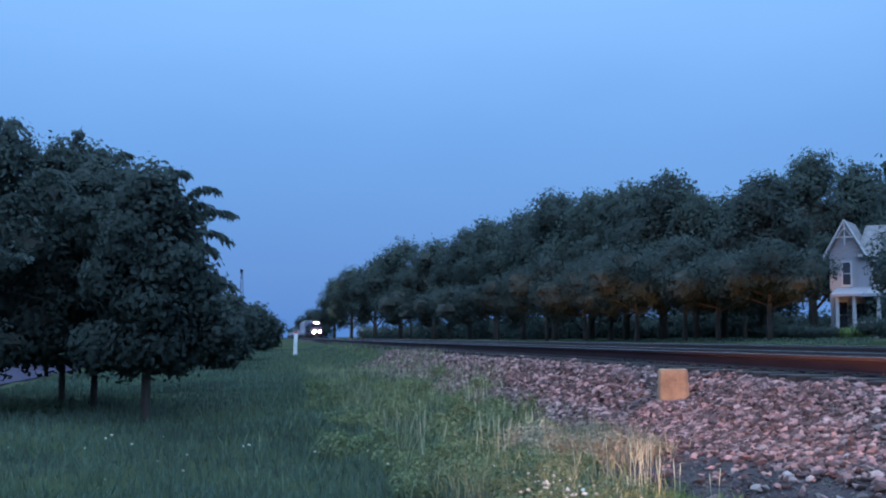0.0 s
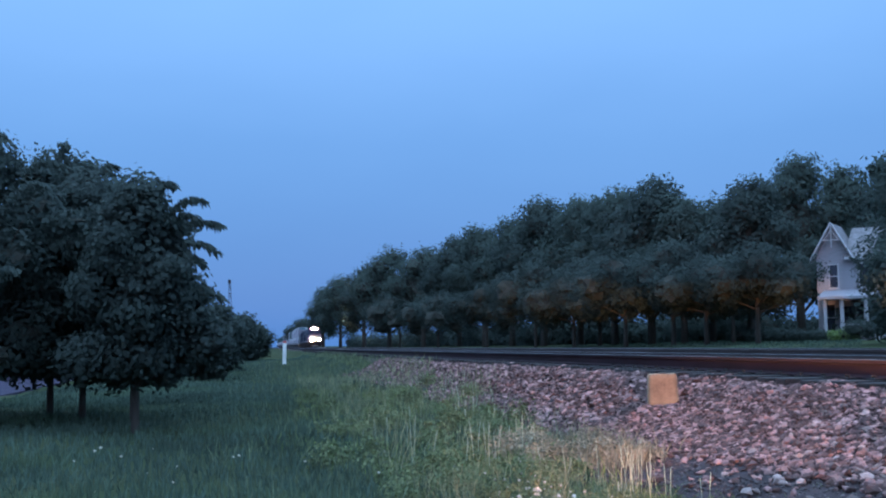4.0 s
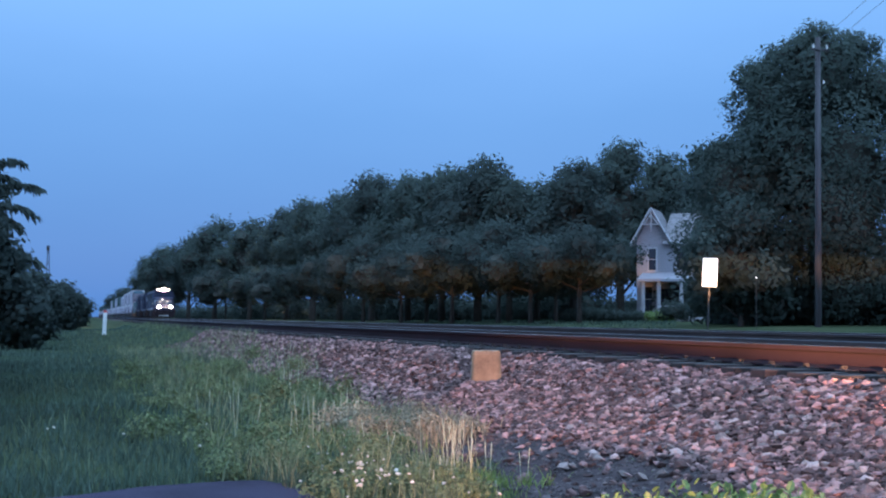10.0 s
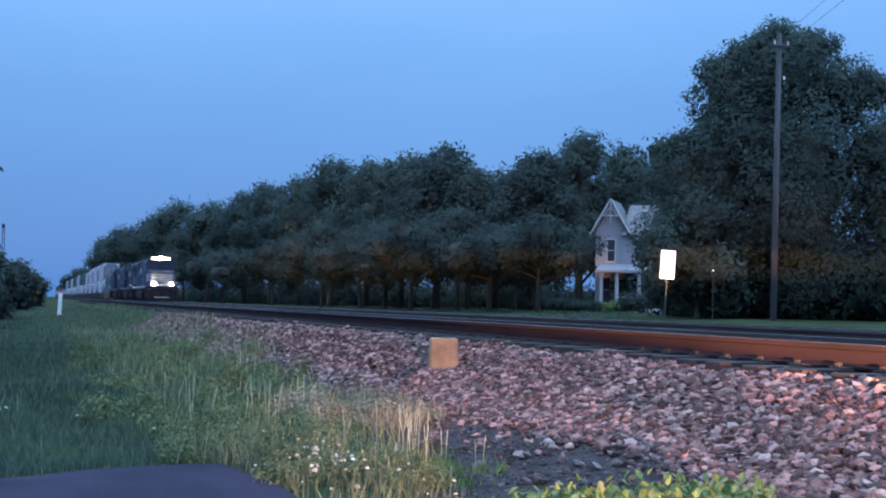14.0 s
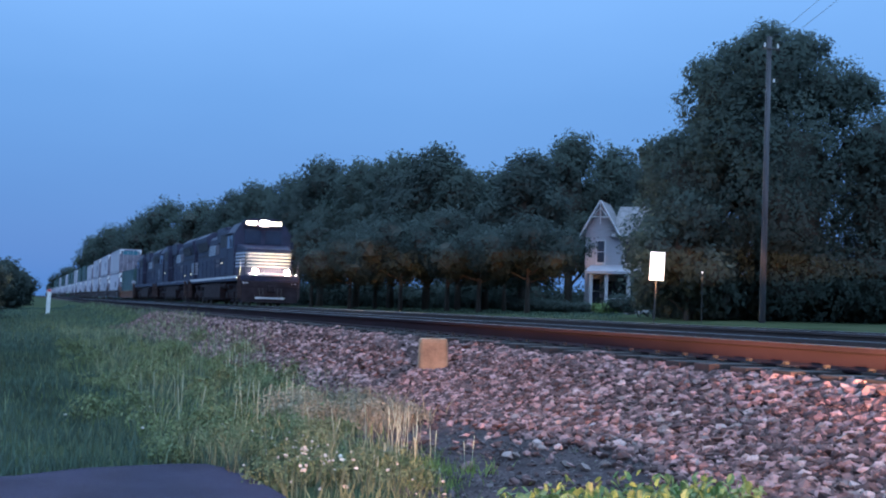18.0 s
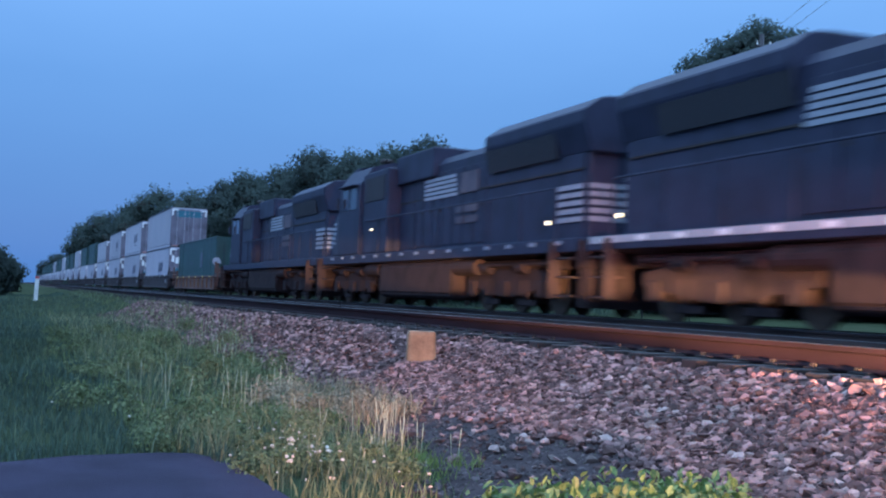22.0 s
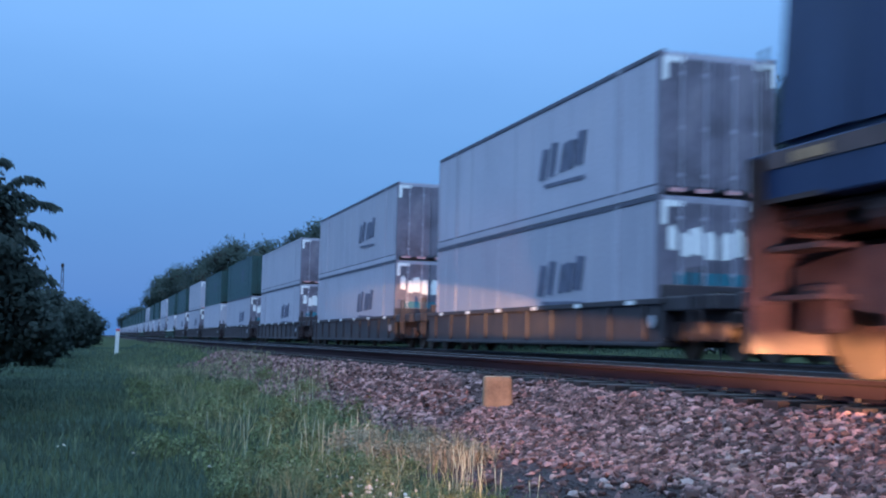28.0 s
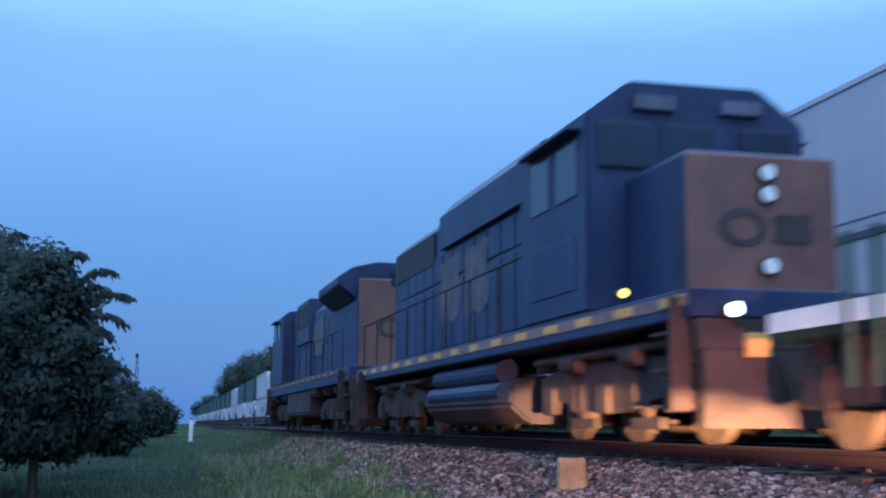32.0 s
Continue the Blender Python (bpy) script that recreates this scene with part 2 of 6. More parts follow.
# twig colour kept darker than the leaves, so crown gaps look shaded
M_TWIGSHADE = mat("twigs_with_gap_shade", (0.055, 0.058, 0.05), 0.95, var=0.4, scale=1.5, fine=12, bump=0.8, spec=0.02)
M_LEAF = mat("foliage", (0.082, 0.112, 0.099), 0.7, var=0.3, scale=0.25, island=0.09, bump=0, tint=(0.093, 0.126, 0.108), spec=0.08, leaf=0.4, puff=True)
M_LEAF2 = mat("dark_foliage", (0.068, 0.092, 0.084), 0.7, var=0.3, scale=0.25, island=0.09, bump=0, tint=(0.079, 0.105, 0.094), spec=0.08, leaf=0.4, puff=True)
M_BLADE = mat("grass_blades", (0.122, 0.155, 0.092), 0.75, var=0.35, scale=0.5, island=0.45, bump=0, tint=(0.15, 0.18, 0.07), spec=0.2, leaf=0.3)
M_LAWN = mat("lawn_blades", (0.076, 0.116, 0.086), 0.8, var=0.35, scale=0.4, island=0.4, bump=0, tint=(0.083, 0.122, 0.07), spec=0.2, leaf=0.3)
M_STRAW = mat("straw_seed_heads", (0.34, 0.39, 0.27), 0.8, var=0.2, scale=4, island=0.3, bump=0)
M_FLUFF = mat("feathery_pale_weeds", (0.31, 0.275, 0.19), 0.9, var=0.3, scale=2, island=0.4, bump=0, spec=0.1, leaf=0.3)
M_DRY = mat("dry_brown_weeds", (0.20, 0.178, 0.118), 0.85, var=0.3, scale=2, island=0.4, bump=0)
M_BROAD = mat("broad_leaves", (0.16, 0.25, 0.07), 0.6, var=0.3, scale=3, per_object=0.3, bump=0, tint=(0.21, 0.29, 0.09), leaf=0.3)
M_TUFT = mat("fresh_grass_blades", (0.19, 0.25, 0.065), 0.7, var=0.3, scale=2, island=0.35, bump=0, spec=0.2, leaf=0.3)
M_PALE = mat("pale_grass_stalks", (0.27, 0.275, 0.15), 0.8, var=0.25, scale=2, island=0.4, bump=0, spec=0.1, leaf=0.2)
M_MOUND = mat("pale_weed_leaves", (0.145, 0.178, 0.082), 0.8, var=0.35, scale=1.2, island=0.35, bump=0, tint=(0.19, 0.21, 0.105), spec=0.2, leaf=0.3)
M_CLOVER = mat("white_clover", (0.5, 0.47, 0.38), 0.8, var=0.1, scale=8, bump=0)
M_TAN = mat("tan_plastic", (0.28, 0.175, 0.095), 0.75, var=0.3, scale=5, fine=40, tint=(0.36, 0.24, 0.14), bump=0.2)
# white paint darkened evenly; the house's shade is put into these two colours
M_TRIM = mat("dimmed_white_paint", (0.42, 0.42, 0.45), 0.6, var=0.12, scale=2, bump=0.04)
M_SIDING = mat("dimmed_white_clapboard", (0.29, 0.29, 0.33), 0.7, var=0.12, scale=1.5, stretch=(1, 1, 6), bump=0.1)
M_SHINGLE = mat("grey_shingle", (0.16, 0.15, 0.16), 0.9, var=0.3, scale=3, fine=12, bump=0.4)
M_PANE = mat("window_glass", (0.03, 0.035, 0.05), 0.08, var=0.1, bump=0)
M_POLE = mat("weathered_pole_wood", (0.075, 0.072, 0.08), 0.9, var=0.3, scale=2, stretch=(4, 4, 0.3), bump=0.4)
M_WIRE = mat("dark_wire", (0.03, 0.03, 0.03), 0.6, bump=0)

# ---- mesh helpers ----


def box(bm, x0, x1, y0, y1, z0, z1, bevel=0.0):
    r = bmesh.ops.create_cube(bm, size=1.0, matrix=Matrix.LocRotScale(((x0 + x1) / 2, (y0 + y1) / 2, (z0 + z1) / 2), None, (x1 - x0, y1 - y0, z1 - z0)))
    if bevel:
        edges = {e for v in r["verts"] for e in v.link_edges}
        bmesh.ops.bevel(bm, geom=list(edges), offset=bevel, segments=2, profile=0.5, affect="EDGES")
    return bm


def cyl(bm, c, r, depth, axis="z", seg=16, r2=None):
    turn = {"z": Matrix(), "x": Matrix.Rotation(radians(90), 4, "Y"), "y": Matrix.Rotation(radians(90), 4, "X")}[axis]
    bmesh.ops.create_cone(bm, cap_ends=True, segments=seg, radius1=r, radius2=r if r2 is None else r2, depth=depth, matrix=Matrix.Translation(c) @ turn)
    return bm


def prism(bm, outline, a, b, axis="y"):
    """An outline of (x, z) pulled along y from a to b, or of (y, z) along x."""
    def at(p, d):
        return (p[0], d, p[1]) if axis == "y" else (d, p[0], p[1])
    va, vb = [bm.verts.new(at(p, a)) for p in outline], [bm.verts.new(at(p, b)) for p in outline]
    n = len(outline)
    bm.faces.new(va)
    bm.faces.new(vb[::-1])
    for i in range(n):
        bm.faces.new((va[i], vb[i], vb[(i + 1) % n], va[(i + 1) % n]))
    bmesh.ops.recalc_face_normals(bm, faces=bm.faces[:])
    return bm


def rod(bm, a, b, r, seg=6, r2=None):
    a, b = Vector(a), Vector(b)
    d = b - a
    m = Matrix.Translation((a + b) / 2) @ d.to_track_quat("Z", "Y").to_matrix().to_4x4()
    bmesh.ops.create_cone(bm, cap_ends=True, segments=seg, radius1=r, radius2=r if r2 is None else r2, depth=d.length, matrix=m)
    return bm


def mesh_of(name, bm, material, smooth=False):
    me = bpy.data.meshes.new(name)
    bm.to_mesh(me)
    bm.free()
    me.materials.append(material)
    if smooth:
        for p in me.polygons:
            p.use_smooth = True
    return me


def part(name, bm, material, parent=None, label="", smooth=False):
    ob = new(name, bm if isinstance(bm, bpy.types.Mesh) else mesh_of(name, bm, material, smooth))
    if parent is not None:
        ob.parent = parent
    if label:
        tagged(ob, label)
    return ob


def empty(name, label, category, group="", kind="", m=None):
    ob = tagged(new(name), label, category, group, kind)
    if m is not None:
        ob.matrix_world = m
    return ob


def raw(name, verts, faces, material, smooth=False):
    """A mesh from numpy arrays."""
    me = bpy.data.meshes.new(name)
    me.from_pydata(verts.tolist() if hasattr(verts, "tolist") else verts, [], faces.tolist() if hasattr(faces, "tolist") else faces)
    me.materials.append(material)
    if smooth:
        for p in me.polygons:
            p.use_smooth = True
    return me


BM = bmesh.new
rng = np.random.default_rng(7)
NEAR, FAR = 6.55, 11.9      # centre lines of the two tracks


def smoothstep(a, b, x):
    t = np.clip((x - a) / (b - a), 0, 1)
    return t * t * (3 - 2 * t)


def drift(y):
    """Sideways shift of the near track: straight past the viewpoint, then it leans away from the far one until both run on alike."""
    y = np.asarray(y, float)
    bend = lambda at: 3.0 * np.logaddexp(0.0, (y - at) / 3.0)
    return -0.020 * (bend(12.0) - bend(62.0))


def ground_z(x, y):
    """Height of the ground: lawn, ballast shoulder, track bed, lower ground beyond."""
    x, y = np.asarray(x, float), np.asarray(y, float)
    x = x - drift(y) * smoothstep(0.0, 3.5, x) * (1 - smoothstep(7.8, 11.0, x))
    z = np.interp(x, [-40, -3, 2.9, 3.7, 4.25, 4.95, 5.4, 5.6, 13.0, 13.6, 15.2, 20, 27, 40, 60], [-1.0, -0.95, -0.93, -0.86, -0.73, -0.36, -0.29, -0.31, -0.30, -0.34, -0.75, -0.5, -0.1, 0.15, 0.3])
    bump = 0.03 * np.sin(x * 1.7 + 0.6 * np.sin(y * 0.9)) * np.sin(y * 0.8 + 1.3) + 0.015 * np.sin(x * 5.1 + y * 3.3)
    bump = bump * (1 - 0.8 * (1 - smoothstep(6.6, 7.6, y)) * (1 - smoothstep(1.0, 1.7, x)))
    hump = np.exp(-((x - 4.42) / 0.32) ** 2 - ((y - 13.2) / 0.5) ** 2)
    z = z * (1 - hump) - 0.57 * hump
    return z + bump * (1 - smoothstep(3.0, 4.5, x) * (1 - smoothstep(14, 16, x)))

# ---- ground, drive, tracks ----


def axis_steps(spans):
    out = []
    for a, b, step in spans:
        out += list(np.arange(a, b, step))
    return np.array(out + [spans[-1][1]])


gx = axis_steps([(-1500, -200, 260), (-200, -20, 30), (-20, -4, 2), (-4, 16, 0.3), (16, 30, 2), (30, 200, 30), (200, 1500, 260)])
gy = axis_steps([(-1500, -100, 200), (-100, 0, 20), (0, 30, 0.5), (30, 80, 2.5), (80, 300, 20), (300, 2500, 300)])
GX, GY = np.meshgrid(gx, gy, indexing="ij")
gv = np.stack([GX.ravel(), GY.ravel(), ground_z(GX, GY).ravel()], -1)
nx, ny = len(gx), len(gy)
ii, jj = np.meshgrid(np.arange(nx - 1), np.arange(ny - 1), indexing="ij")
k0 = (ii * ny + jj).ravel()
gf = np.stack([k0, k0 + ny, k0 + ny + 1, k0 + 1], -1)
ground = tagged(new("ground", raw("ground", gv, gf, M_SOIL, True)), "rough grassy ground sloping up to the railway", "ground", kind="structure")


def sheet(name, outline, lift, material, label, category, res=0.4):
    """A thin slab that follows the ground inside an outline of (x, y)."""
    bm = BM()
    top = [bm.verts.new((x, y, float(ground_z(x, y)) + lift)) for x, y in outline]
    low = [bm.verts.new((x, y, float(ground_z(x, y)) - 0.12)) for x, y in outline]
    bm.faces.new(top)
    for i in range(len(outline)):
        j = (i + 1) % len(outline)
        bm.faces.new((top[i], low[i], low[j], top[j]))
    bmesh.ops.recalc_face_normals(bm, faces=bm.faces[:])
    return tagged(part(name, bm, material), label, category, kind="structure")


drive_edge = [(-30, 7.3), (-6, 7.3), (-2.5, 7.5), (-1.2, 7.58), (0.0, 7.72), (0.4, 7.9), (0.68, 8.02), (0.95, 8.05), (1.15, 7.98), (1.3, 7.75), (1.4, 7.2), (1.46, 6.4), (1.65, 4.5), (2.0, 0), (2.4, -12), (-30, -12)]
sheet("pavement", drive_edge, 0.045, M_ASPHALT, "dark worn asphalt drive with a rounded corner", "pavement")
sheet("road", [(-15, 22), (-6.2, 24), (-6.6, 34), (-7.4, 60), (-9, 140), (-14, 140), (-13, 60)], 0.05, M_ASPHALT, "narrow asphalt lane beyond the roadside trees", "road")

# ballast bed with loose stones
bx = np.arange(1.4, 17.1, 0.2)
by = axis_steps([(-40, 0, 4), (0, 40, 0.5), (40, 120, 4), (120, 900, 60)])
BX, BY = np.meshgrid(bx, by, indexing="ij")
edge = 0.25 * np.sin(BY * 0.9) + 0.15 * np.sin(BY * 2.3)
bz = ground_z(BX, BY) + np.where(BX < np.interp(BY, [4, 8, 11, 14, 20, 40], [2.3, 2.7, 3.0, 3.4, 3.9, 4.3]) + edge * 0.6, -0.06, 0.02)
nb = len(by)
ii, jj = np.meshgrid(np.arange(len(bx) - 1), np.arange(nb - 1), indexing="ij")
k0 = (ii * nb + jj).ravel()
ballast = tagged(new("ballast_bed", raw("ballast_bed", np.stack([BX.ravel(), BY.ravel(), bz.ravel()], -1), np.stack([k0, k0 + nb, k0 + nb + 1, k0 + 1], -1), M_GRAVEL, True)),
                 "grey crushed-stone ballast under the two tracks", "ballast", kind="structure")
CUBE = np.array([(-1, -1, -1), (1, -1, -1), (1, 1, -1), (-1, 1, -1), (-1, -1, 1), (1, -1, 1), (1, 1, 1), (-1, 1, 1)], float)
CUBE_Q = np.array([(0, 3, 2, 1), (4, 5, 6, 7), (0, 1, 5, 4), (1, 2, 6, 5), (2, 3, 7, 6), (3, 0, 4, 7)])
GOLD = (1 + 5 ** 0.5) / 2
ICO = np.array([(-1, GOLD, 0), (1, GOLD, 0), (-1, -GOLD, 0), (1, -GOLD, 0), (0, -1, GOLD), (0, 1, GOLD), (0, -1, -GOLD), (0, 1, -GOLD), (GOLD, 0, -1), (GOLD, 0, 1), (-GOLD, 0, -1), (-GOLD, 0, 1)], float) / 1.55
ICO_F = np.array([(0, 11, 5), (0, 5, 1), (0, 1, 7), (0, 7, 10), (0, 10, 11), (1, 5, 9), (5, 11, 4), (11, 10, 2), (10, 7, 6), (7, 1, 8), (3, 9, 4), (3, 4, 2), (3, 2, 6), (3, 6, 8), (3, 8, 9), (4, 9, 5), (2, 4, 11), (6, 2, 10), (8, 6, 7), (9, 8, 1)])
CUBE_F = np.array([t for a, b, c, d in CUBE_Q for t in ((a, b, c), (a, c, d))])


def turns(n, gen):
    q = gen.normal(size=(n, 4))
    q /= np.linalg.norm(q, axis=1)[:, None]
    w, x, y, z = q.T
    return np.stack([np.stack([1 - 2 * (y * y + z * z), 2 * (x * y - w * z), 2 * (x * z + w * y)], -1),
                     np.stack([2 * (x * y + w * z), 1 - 2 * (x * x + z * z), 2 * (y * z - w * x)], -1),
                     np.stack([2 * (x * z - w * y), 2 * (y * z + w * x), 1 - 2 * (x * x + y * y)], -1)], -2)


def stones(places, sizes, gen, round_=True):
    """Broken stones as one mesh: bent boxes, or rounder lumps, turned at random."""
    n = len(places)
    shape, tris = (ICO, ICO_F) if round_ else (CUBE, CUBE_F)
    low = 0.42 if round_ else 0.5
    v = shape[None] * gen.uniform(low, 1.05, (n, len(shape), 1 if round_ else 3)) * gen.uniform(0.5, 1.25, (n, 1, 3))
    v = np.einsum("nij,nkj->nki", turns(n, gen), v) * (sizes[:, None, None] * (0.62 if round_ else 0.5))
    v[:, :, 2] *= 0.68
    v += places[:, None]
    return v.reshape(-1, 3), (np.arange(n)[:, None, None] * len(shape) + tris[None]).reshape(-1, 3)


def scatter(n, x0, x1, y0, y1, near=2.0):
    """Random places, thicker where y is small."""
    u = rng.random(n)
    y = y0 + (y1 - y0) * u ** near
    return rng.uniform(x0, x1, n), y


sx, sy = np.concatenate([np.stack(scatter(38000, 2.9, 5.62, 3.8, 13, 1.1)), np.stack(scatter(15000, 3.4, 5.62, 13, 45, 1.5)), np.stack(scatter(3500, 5.62, 13.4, 4, 40, 1.2)), np.stack(scatter(3500, 5.15, 5.7, 4, 18, 1.2))], 1)
toe_line = np.interp(sy, [3.5, 6, 7.4, 9, 11, 14, 45], [3.6, 3.78, 4.05, 3.96, 3.74, 3.57, 3.5])
keep = (sx > toe_line + 0.14 * rng.normal(size=len(sx))) | (rng.random(len(sx)) < 0.02)
sx, sy = sx[keep], sy[keep]
sx = sx + drift(sy) * (1 - smoothstep(8, 11, sx))
ss = (0.038 + 0.052 * rng.random(len(sx)) ** 1.5) * np.where(sy > 14, 1.25, 1.0)
for near in (True, False):
    on = (sy < 10.5) == near
    sv, sf = stones(np.stack([sx[on], sy[on], ground_z(sx[on], sy[on]) + 0.02 + 0.25 * ss[on]], -1), ss[on], rng, near)
    part("ballast_stones", raw("ballast_stones", sv, sf, M_STONE), M_STONE, ballast)["kind"] = "stuff"
stone_meshes = []
for k in range(8):
    v, f = stones(np.zeros((1, 3)), np.array([1.0]), rng)
    stone_meshes.append(raw("stone", v, f, M_STONE1))
cx, cy = scatter(2600, 5.08, 5.42, 3.5, 26, 1.2)
cx = cx + drift(cy)
cs = rng.uniform(0.055, 0.1, len(cx))
cv, cf = stones(np.stack([cx, cy, ground_z(cx, cy) + 0.03 + 0.3 * cs + 0.03 * np.sin(cy * 3.1) * np.sin(cy * 1.3)], -1), cs, rng)
part("crest_stones", raw("crest_stones", cv, cf, M_STONE), M_STONE, ballast)["kind"] = "stuff"
toe = 9000
tx, ty = scatter(toe, 2.15, 4.0, 4.0, 12, 1.1)
tv, tf = stones(np.stack([tx, ty, ground_z(tx, ty) + 0.022], -1), 0.012 + 0.03 * rng.random(toe) ** 3, rng, False)
part("gravel_chips", raw("gravel_chips", tv, tf, M_CHIP), M_CHIP, ballast, "fine dark gravel chips")["kind"] = "stuff"
lx, ly = np.concatenate([rng.uniform(2.9, 3.9, 22), rng.uniform(4.0, 5.1, 218)]), rng.uniform(4.6, 9.8, 240)
for x, y, k in zip(lx, ly, range(240)):
    s = rng.uniform(0.045, 0.085)
    ob = part("stone", stone_meshes[k % 8], None, ballast)
    ob.matrix_world = Matrix.Translation((x, y, float(ground_z(x, y)) + (0.05 if x > 3.2 else 0.025))) @ Matrix.Rotation(rng.uniform(0, 6), 4, "Z") @ Matrix.Scale(s, 4)

RAIL = [(-0.075, -0.186), (0.075, -0.186), (0.075, -0.17), (0.012, -0.15), (0.009, -0.055), (0.036, -0.04), (0.036, -0.006), (-0.036, -0.006), (-0.036, -0.04), (-0.009, -0.055), (-0.012, -0.15), (-0.075, -0.17)]


def swept(outline, stations):
    """An outline of (x, z) drawn through stations of (shift in x, y)."""
    bm = BM()
    rings = [[bm.verts.new((a + dx, y, b)) for a, b in outline] for dx, y in stations]
    for r0, r1 in zip(rings, rings[1:]):
        for i in range(len(outline)):
            j = (i + 1) % len(outline)
            bm.faces.new((r0[i], r0[j], r1[j], r1[i]))
    bm.faces.new(rings[0][::-1])
    bm.faces.new(rings[-1])
    bmesh.ops.recalc_face_normals(bm, faces=bm.faces[:])
    return bm


def track(name, xc, label):
    t = empty(name, label, "railway track", kind="structure")
    shift = (lambda y: float(drift(y))) if xc == NEAR else (lambda y: 0.0)
    line = [(shift(y), y) for y in [-400, 0] + [4 + 2 * k for k in range(42)] + [400, 1200]]
    HEAD = [(-0.034, -0.008), (0.034, -0.008), (0.034, 0.0), (-0.034, 0.0)]
    for side in (-1, 1):
        x = xc + side * 0.7535
        part("rail", swept([(x + a, b) for a, b in RAIL], line), M_RAIL if x < NEAR else M_RAILSHADE, t, "rusty steel rail" if x < NEAR else "steel rail toned dark for shade")
        part("railhead", swept([(x + a, b) for a, b in HEAD], line), M_SHINE, t, "polished running surface")
    tie = mesh_of("tie", box(BM(), -1.3, 1.3, -0.115, 0.115, -0.36, -0.19, 0.012), M_TIE)
    plate = mesh_of("tie_plate", box(BM(), -0.16, 0.16, -0.09, 0.09, -0.192, -0.172, 0.004), M_TIE)
    spike = mesh_of("spike", box(box(BM(), -0.02, 0.02, -0.02, 0.02, -0.18, -0.145, 0.006), -0.03, 0.015, -0.012, 0.012, -0.165, -0.15), M_TIE)
    count = 76 if xc == NEAR else 20
    for k in range(count):
        y = 3 + 0.51 * k
        ob = part("tie", tie, None, t)
        ob.location = (xc + shift(y) + 0.04 * math.sin(k * 7.3), y, 0.006 * math.sin(k * 3.1))
        for side in ((-1, 1) if k < 32 else ()):
            pl = part("tie_plate", plate, None, t)
            pl.location = (xc + shift(y) + side * 0.7535, y, 0)
            if xc == NEAR and side < 0:
                sp = part("spike", spike, None, t)
                sp.location = (xc + shift(y) + side * 0.7535 - 0.1, y + 0.05, 0)
    far = BM()
    for k in range(count, 260):
        box(far, xc + shift(3 + 0.51 * k) - 1.3, xc + shift(3 + 0.51 * k) + 1.3, 3 + 0.51 * k - 0.115, 3 + 0.51 * k + 0.115, -0.36, -0.19)
    part("far_ties", far, M_TIE, t)["kind"] = "stuff"
    return t


near_track = track("track_1", NEAR, "rusty steel rails on dark wooden ties")
track("track_2", FAR, "second pair of rusty rails on wooden ties")
part("weld_mark", box(BM(), NEAR - 0.7535 - 0.022, NEAR - 0.7535 - 0.008, 9.07, 9.13, -0.155, -0.04, 0.003), M_FADED, near_track, "pale paint mark on the rail web")

# ---- trackside things ----


def marker_box():
    t = empty("cable_marker_box", "tan plastic cable box standing in the ballast", "marker box")
    g = float(ground_z(4.5, 13.35))
    bm = BM()
    outline = [(0.172 * math.copysign(abs(math.cos(a)) ** 0.4, math.cos(a)), 0.15 * math.copysign(abs(math.sin(a)) ** 0.4, math.sin(a))) for a in (radians(15 * k) for k in range(24))]
    rings = []
    for z, s in ((-0.2, 1.04), (0.0, 1.03), (0.20, 0.98), (0.34, 0.96), (0.37, 0.92)):
        rings.append([bm.verts.new((x * s, y * s, z)) for x, y in outline])
    for a, b in zip(rings, rings[1:]):
        for i in range(24):
            bm.faces.new((a[i], a[(i + 1) % 24], b[(i + 1) % 24], b[i]))
    bm.faces.new(rings[-1])
    part("body", bm, M_TAN, t, smooth=False)
    part("lid", box(BM(), -0.15, 0.15, -0.13, 0.13, 0.362, 0.385, 0.01), M_TAN, t, "pale tan lid")
    part("lid_slot", box(BM(), -0.03, 0.06, -0.05, 0.04, 0.388, 0.40, 0.003), M_IRON, t, "dark latch recess")
    t.matrix_world = pose(4.5, 13.35, g + 0.02, 0.5, -0.5, -14)


def white_post(x, y, h, w, name, label, cap):
    t = empty(name, label, "post")
    part("shaft", box(BM(), -w / 2, w / 2, -w / 2, w / 2, -0.4, h, 0.015), M_WHITE, t)
    part("cap", box(BM(), -w / 2 - 0.005, w / 2 + 0.005, -w / 2 - 0.005, w / 2 + 0.005, h - 0.12, h + 0.01, 0.012), cap, t, "coloured top band")
    part("base", box(BM(), -w / 2 - 0.03, w / 2 + 0.03, -w / 2 - 0.03, w / 2 + 0.03, -0.4, 0.05, 0.02), M_WHITE, t)
    t.matrix_world = pose(x, y, float(ground_z(x, y)), 0, 1.5, 8)


def white_sign():
    t = empty("trackside_sign", "bright white rectangular sign on a thin dark post", "sign")
    part("post", box(BM(), -0.018, 0.018, 0.03, 0.06, -2.2, 0.3, 0.006), M_WIRE, t)
    part("panel", box(BM(), -0.168, 0.168, -0.008, 0.012, -0.335, 0.335, 0.006), M_SIGN, t, "white reflective panel, its headlamp return set as emission")
    part("backplate", box(BM(), -0.172, 0.172, 0.014, 0.022, -0.34, 0.34, 0.003), M_IRON, t)
    for z in (-0.25, 0.25):
        part("bolt", cyl(BM(), (0, -0.012, z), 0.012, 0.01, "y", 8), M_IRON, t)
    t.matrix_world = pose(14.2, 25.6, 1.33, 0, 2.5, -29)


